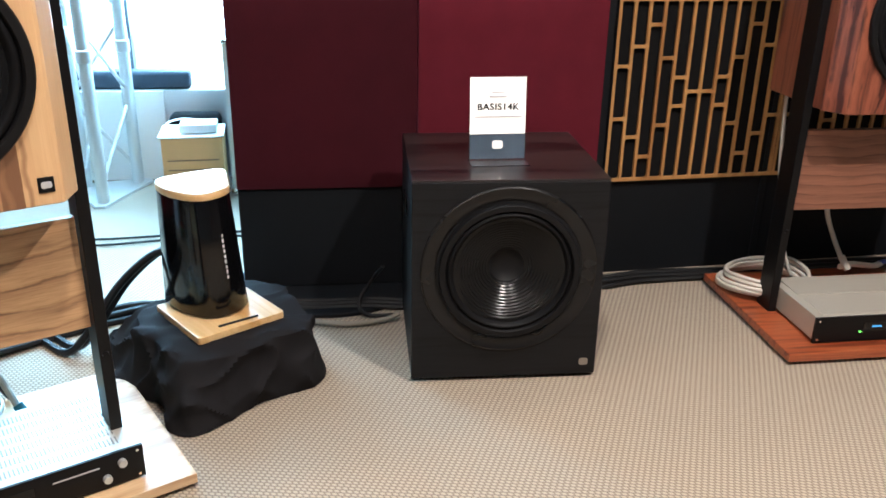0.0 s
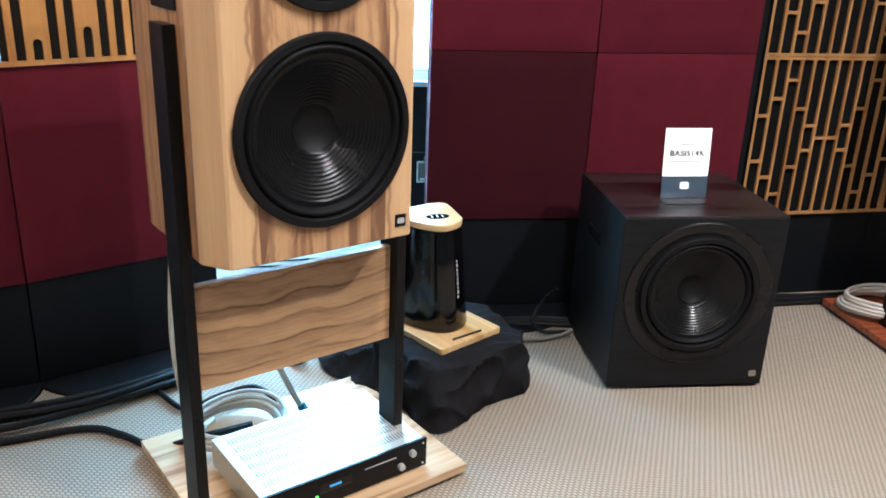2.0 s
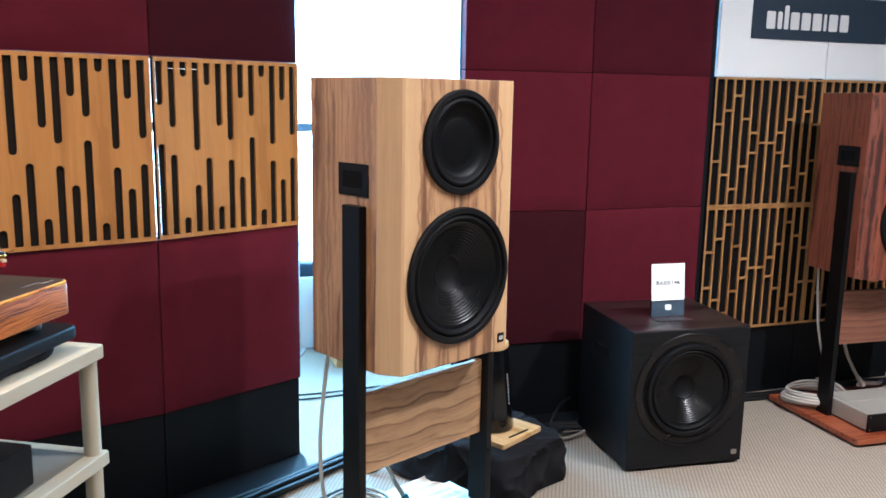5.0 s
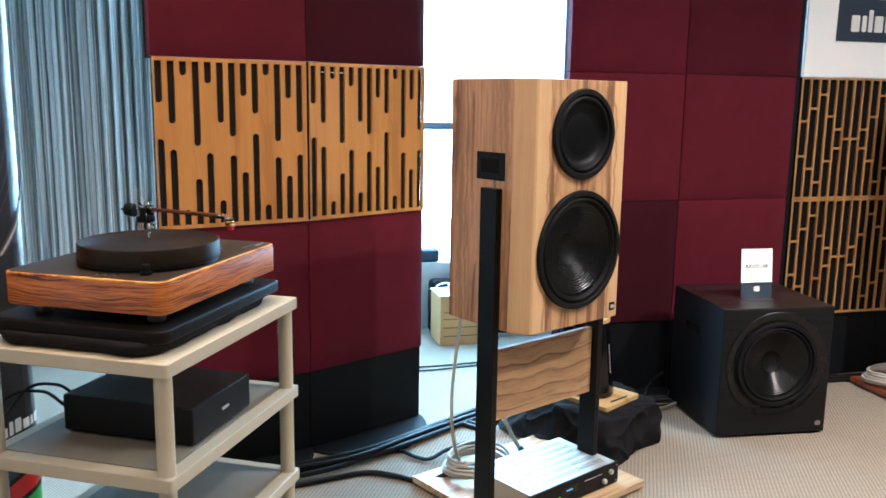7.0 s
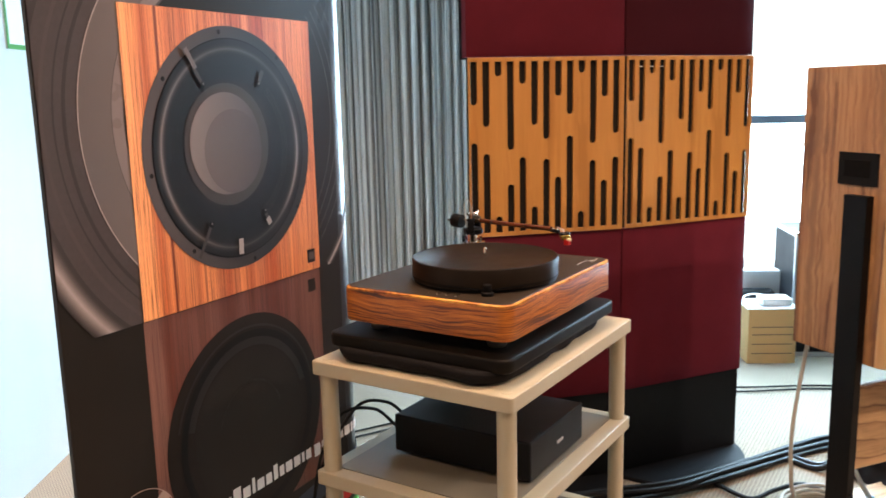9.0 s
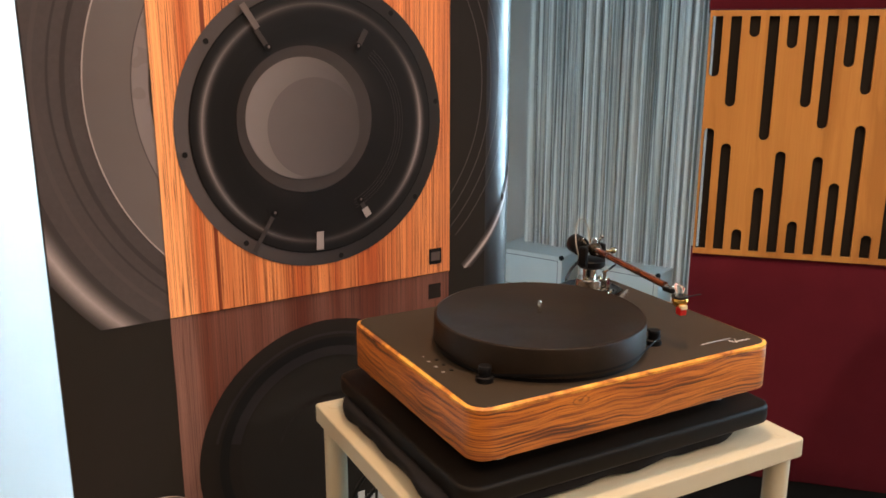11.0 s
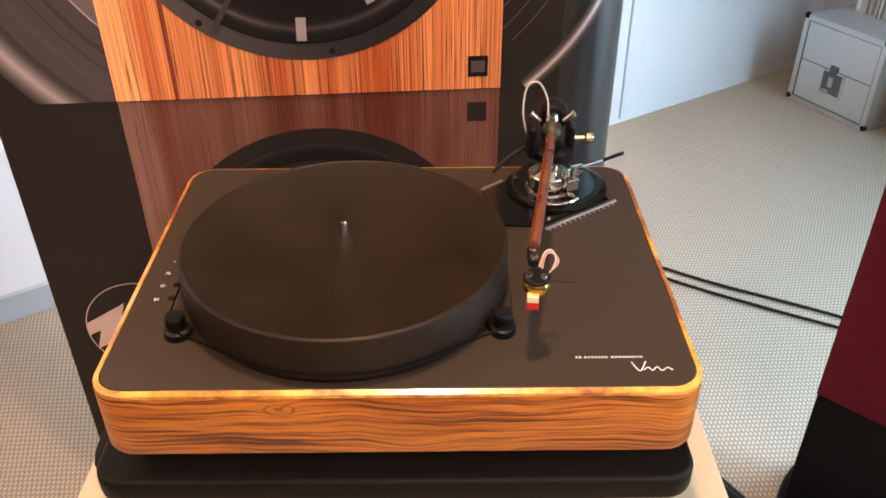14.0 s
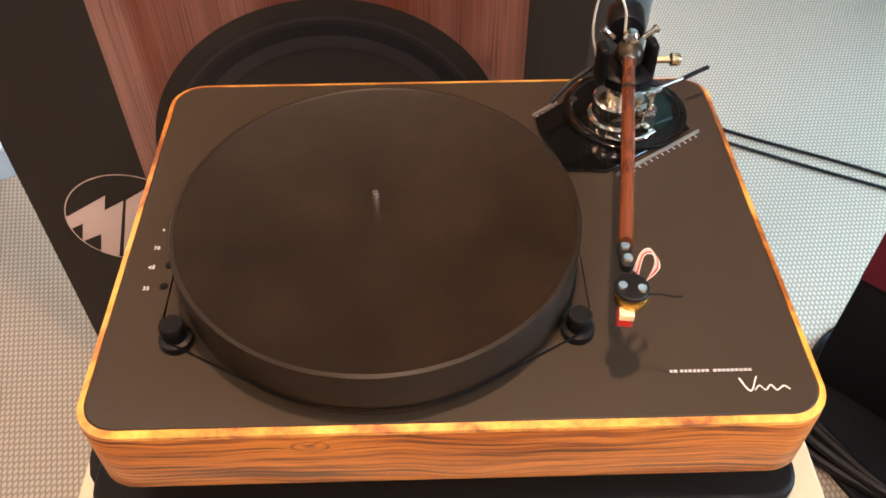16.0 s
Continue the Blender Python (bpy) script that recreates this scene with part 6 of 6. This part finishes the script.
lead.matrix_world = BOX
tagged(lead, "white cable lying on the packing paper", "cable")

ledge = part("trim", box(1.20, W1 - 0.3, -0.088, -0.003, 0, 0.405, 0.004), WHITE_WALL)
ledge.matrix_world = ROOM
tagged(ledge, "low white ledge below the windows", "ledge", kind="structure")
bag = part("dark_bag", prism(rounded(0, 0.55, 0, 0.082, 0.03, 5), 0, 0.082, 0.02, 4), NAVY, smooth=True)
bag.matrix_world = ROOM @ pose(2.70, -0.086, 0.4055)
tagged(bag, "long dark blue bag lying on the white ledge", "bag")
leaning = part("display_board", box(2.66, 3.13, -0.108, -0.0915, 0, 0.403, 0.002), PAPER)
leaning.matrix_world = ROOM
tagged(leaning, "white board standing on edge before the window ledge", "board")
pouch = part("black_pouch", prism(rounded(0, 0.22, 0, 0.10, 0.03, 5), 0, 0.325, 0.03, 4), CLOTH, smooth=True)
pouch.matrix_world = ROOM @ pose(3.165, -0.235, 0)
tagged(pouch, "soft black pouch standing behind the cardboard box", "bag")

truss = thing("truss_tower", pose(-2.665, 2.585, 0, 0, 0, 0), "silver aluminium truss tower on a flat base plate", "truss")
part("base_plate", prism([(0.105, -0.190), (0.140, -0.170), (0.070, 0.205), (0.020, 0.205), (-0.170, 0.010), (-0.165, -0.040)], 0, 0.012, 0.002), SILVER, truss)
TP = ((0.099, -0.133), (0.032, 0.150), (-0.125, 0.0))
for x, y in TP:
    tb = part("main_tube", moved(lathe([(0.0255, 0.012), (0.0255, 2.9)], 24), pose(x, y, 0)), CASE_METAL, truss, smooth=True)
    for z in (0.585, 1.25, 1.9):
        part("collar", moved(lathe([(0.0255, z), (0.031, z + 0.004), (0.031, z + 0.05), (0.0255, z + 0.054)], 24), pose(x, y, 0)), SILVER, tb, smooth=True)
for (xa, ya), (xb, yb) in ((TP[0], TP[1]), (TP[1], TP[2]), (TP[2], TP[0])):
    for k in range(8):
        z = 0.08 + 0.34 * k
        a, b = (xa, ya, z), (xb, yb, z + 0.3)
        if k % 2:
            a, b = (xb, yb, z), (xa, ya, z + 0.3)
        part("brace", tube([a, b], 0.008, 8, 1, False), SILVER, truss, smooth=True)

notice = thing("wall_notice", WALL_A @ pose(1.86, 0.0, 1.60), "white notice with a green border on the white wall", "notice")
part("sheet", box(-0.12, 0.07, 0.0, 0.006, 0.0, 0.26, 0.001), PAPER, notice)
part("green_border", joined(box(-0.12, 0.07, 0.006, 0.008, 0.0, 0.018), box(-0.12, 0.07, 0.006, 0.008, 0.242, 0.26), box(-0.12, -0.105, 0.006, 0.008, 0.018, 0.242), box(0.055, 0.07, 0.006, 0.008, 0.018, 0.242)), GREEN_PLASTIC, notice)

# socket on the white wall
sock = thing("wall_socket", WALL_A @ pose(2.66, 0.0, 0.305), "small white wall socket with a black plug", "socket")
part("plate", box(-0.06, 0.06, 0, 0.010, -0.035, 0.045, 0.003), SILVER, sock)
part("plug", box(-0.002, 0.036, 0.010, 0.05, -0.018, 0.022, 0.005), CABLE_BLACK, sock, "black plug")
part("cord", tube([(0.016, 0.05, 0.0), (-0.05, 0.10, -0.06), (-0.16, 0.16, -0.20), (-0.30, 0.22, -0.294), (-0.6, 0.3, -0.295)], 0.004, 8, 8), CABLE_BLACK, sock, smooth=True)

# ---- cables ----


def cable(pts, r, mat, label, name="cable"):
    ob = part(name, tube(pts, r, 8, 8), mat, smooth=True)
    return tagged(ob, label, "cable", "floor cables")


rnd = random.Random(11)
for k in range(5):
    o = (k - 2) * 0.022
    j = lambda: rnd.uniform(-0.012, 0.012)
    z = 0.011 + (0.016 if k in (1, 3) else 0)
    zd = z + 0.0135
    cable([(-2.85, 0.30 + o, z), (-2.50, 0.54 + o + j(), zd), (-2.26 + o * 0.3, 0.77 - o + j(), zd), (-2.10 + j(), 0.955 - o, zd), (-1.965, 1.21 - o + j(), zd), (-1.83 + o + j(), 1.545, z), (-1.72 + o, 1.72, z), (-1.60, 1.80 + o, 0.02)], 0.0105, CABLE_BLACK, "thick black cable lying on the carpet")
cable([(-2.75, 0.20, 0.011), (-2.45, 0.46, 0.011), (-2.20, 0.70, 0.011), (-2.04, 0.855, 0.011), (-1.93, 0.875, 0.011), (-1.80, 0.865, 0.012), (-1.70, 0.90, 0.05), (-1.60, 1.0, 0.06)], 0.010, CABLE_BLACK, "thick black cable leading to the speaker board")
cable([(-2.0, 1.10, 0.012), (-1.86, 1.05, 0.012), (-1.80, 1.12, 0.03), (-1.72, 1.18, 0.05), (-1.62, 1.15, 0.05)], 0.008, CABLE_BLACK, "black cable bending up to the amplifier")
for o in (0.0, 0.055):
    cable([(-3.75 + o, 0.05, 0.008), (-3.60 + o, 0.36, 0.008), (-3.485 + o, 0.58, 0.008), (-3.33 + o, 0.93, 0.008), (-3.05, 1.45 + o, 0.008), (-2.65, 1.85 + o, 0.008), (-2.24, 2.08 + o * 1.3, 0.008), (-1.95, 2.31 + o, 0.008), (-1.6, 2.5 + o, 0.008)], 0.0046, CABLE_BLACK, "black cable running across the carpet at the back")
for o in (0.0, 0.03, 0.055):
    cable([(-1.60, 2.0 + o, 0.012), (-1.45, 1.90 + o, 0.012), (-1.30, 1.93 + o, 0.014), (-1.12, 2.03 + o, 0.014), (-0.97, 2.10 + o, 0.012), (-0.85, 2.27 + o, 0.012), (-0.52, 2.46 + o * 1.4, 0.012 + 0.1 * o), (-0.36, 2.60 + o, 0.012 + 0.2 * o), (-0.13, 2.75 + o * 1.2, 0.012), (0.2, 2.98 + o, 0.012 + 0.1 * o), (0.7, 3.28 + o, 0.012), (1.2, 3.5 + o, 0.012)], 0.009, CABLE_BLACK, "black cable along the foot of the acoustic wall")
cable([(-1.05, 2.03, 0.16), (-1.10, 2.06, 0.10), (-1.13, 2.02, 0.03), (-1.08, 1.98, 0.013), (-1.0, 2.02, 0.013)], 0.006, CABLE_BLACK, "black cable curling beside the subwoofer")
# a dark cable whose pale highlight is put into its colour
cable([(-1.25, 1.86, 0.014), (-1.10, 1.90, 0.014), (-1.02, 1.97, 0.014), (-0.98, 2.0, 0.03)], 0.008, CABLE_HIGHLIGHT, "dark cable end beside the subwoofer, pale highlight painted in")
for dx in (0.0, 0.035):
    cable([(-1.44, 1.60 + dx, 0.30), (-1.52, 1.58 + dx, 0.285), (-1.60, 1.52 + dx, 0.20), (-1.66, 1.45 + dx, 0.08), (-1.72, 1.42 + dx, 0.015), (-1.85, 1.45 + dx, 0.012)], 0.011, CABLE_BLACK, "thick black cable from the small speaker to the floor")


def coil(m, R, turns, r, mat, label, tail):
    pts = []
    rr = random.Random(int(R * 1000))
    n = int(turns * 14)
    for i in range(n + 1):
        a = 2 * math.pi * i / 14
        k = R * (1 + 0.10 * math.sin(i * 0.37) + rr.uniform(-0.012, 0.012))
        pts.append((k * math.cos(a), k * 0.88 * math.sin(a), r + 0.006 + 0.055 * i / n + 0.006 * math.sin(i * 0.9)))
    pts += tail
    ob = part("cable_coil", tube(pts, r, 8, 3), mat, smooth=True)
    ob.matrix_world = m
    return tagged(ob, label, "cable", "coiled speaker cables")


coil(LEFT @ pose(-0.055, 0.400, 0.036), 0.118, 4.6, 0.0062, CABLE_WHITE, "coil of pale braided speaker cable on the board", [])
coil(RIGHT @ pose(-0.205, 0.272, 0.036), 0.132, 5.2, 0.0066, CABLE_WHITE, "coil of pale braided speaker cable on the rosewood board", [])
cable([tuple(LEFT @ Vector(p)) for p in ((-0.20, 0.325, 0.70), (-0.205, 0.335, 0.64), (-0.215, 0.36, 0.40), (-0.20, 0.37, 0.22), (-0.155, 0.385, 0.11), (-0.10, 0.44, 0.08))], 0.0062, CABLE_WHITE, "pale speaker cable falling from the cabinet to its coil", "speaker_cable")
cable([tuple(RIGHT @ Vector(p)) for p in ((-0.19, 0.325, 0.70), (-0.195, 0.33, 0.64), (-0.185, 0.31, 0.40), (-0.165, 0.27, 0.22), (-0.14, 0.24, 0.11), (-0.12, 0.25, 0.085))], 0.0055, CABLE_WHITE, "pale speaker cable falling behind the rosewood cabinet", "speaker_cable")
for M, lead_mat in ((LEFT, CYAN_PLUG), (RIGHT, CABLE_WHITE)):
    lead = thing("plug_lead", M @ pose(0.10, 0.315, 0.036), "pale lead with a plug at the back of the amplifier", "cable")
    part("lead", tube([(0.0, 0.02, 0.07), (-0.02, 0.05, 0.13), (-0.05, 0.07, 0.22), (-0.075, 0.06, 0.36)], 0.008, 8, 6), CABLE_WHITE, lead, smooth=True)
    part("plug", tube([(0.018, -0.002, 0.035), (0.0, 0.02, 0.075)], 0.012, 10, 1, False), lead_mat, lead, "moulded plug", smooth=True)
cable([tuple(RIGHT @ Vector(p)) for p in ((0.10, 0.33, 0.075), (0.16, 0.36, 0.07), (0.24, 0.36, 0.06), (0.30, 0.40, 0.05))], 0.010, CABLE_WHITE, "short pale cable with blue plug behind the amplifier")
plug = part("speaker_plug", joined(tube([(0.285, 0.390, 0.054), (0.318, 0.408, 0.052)], 0.0085, 12, 1, False), tube([(0.318, 0.408, 0.052), (0.332, 0.416, 0.051)], 0.005, 10, 1, False)), BLUE_PLUG, smooth=True)
plug.matrix_world = RIGHT
tagged(plug, "blue speaker plug lying on the rosewood board", "plug")
cable([tuple(RIGHT @ Vector(p)) for p in ((0.30, 0.22, 0.30), (0.36, 0.30, 0.20), (0.46, 0.40, 0.06), (0.60, 0.42, 0.012), (0.8, 0.40, 0.012))], 0.004, YELLOW, "thin yellow and green earth wire")
for k in range(2):
    cable([tuple(CART @ Vector(p)) for p in ((0.12 + 0.05 * k, 0.345, 0.66), (0.10 + 0.05 * k, 0.40, 0.70), (0.04 + 0.06 * k, 0.46, 0.68), (0.0, 0.50, 0.50), (-0.02, 0.52, 0.1))], 0.004, CABLE_BLACK, "thin black lead from the unit on the cart")
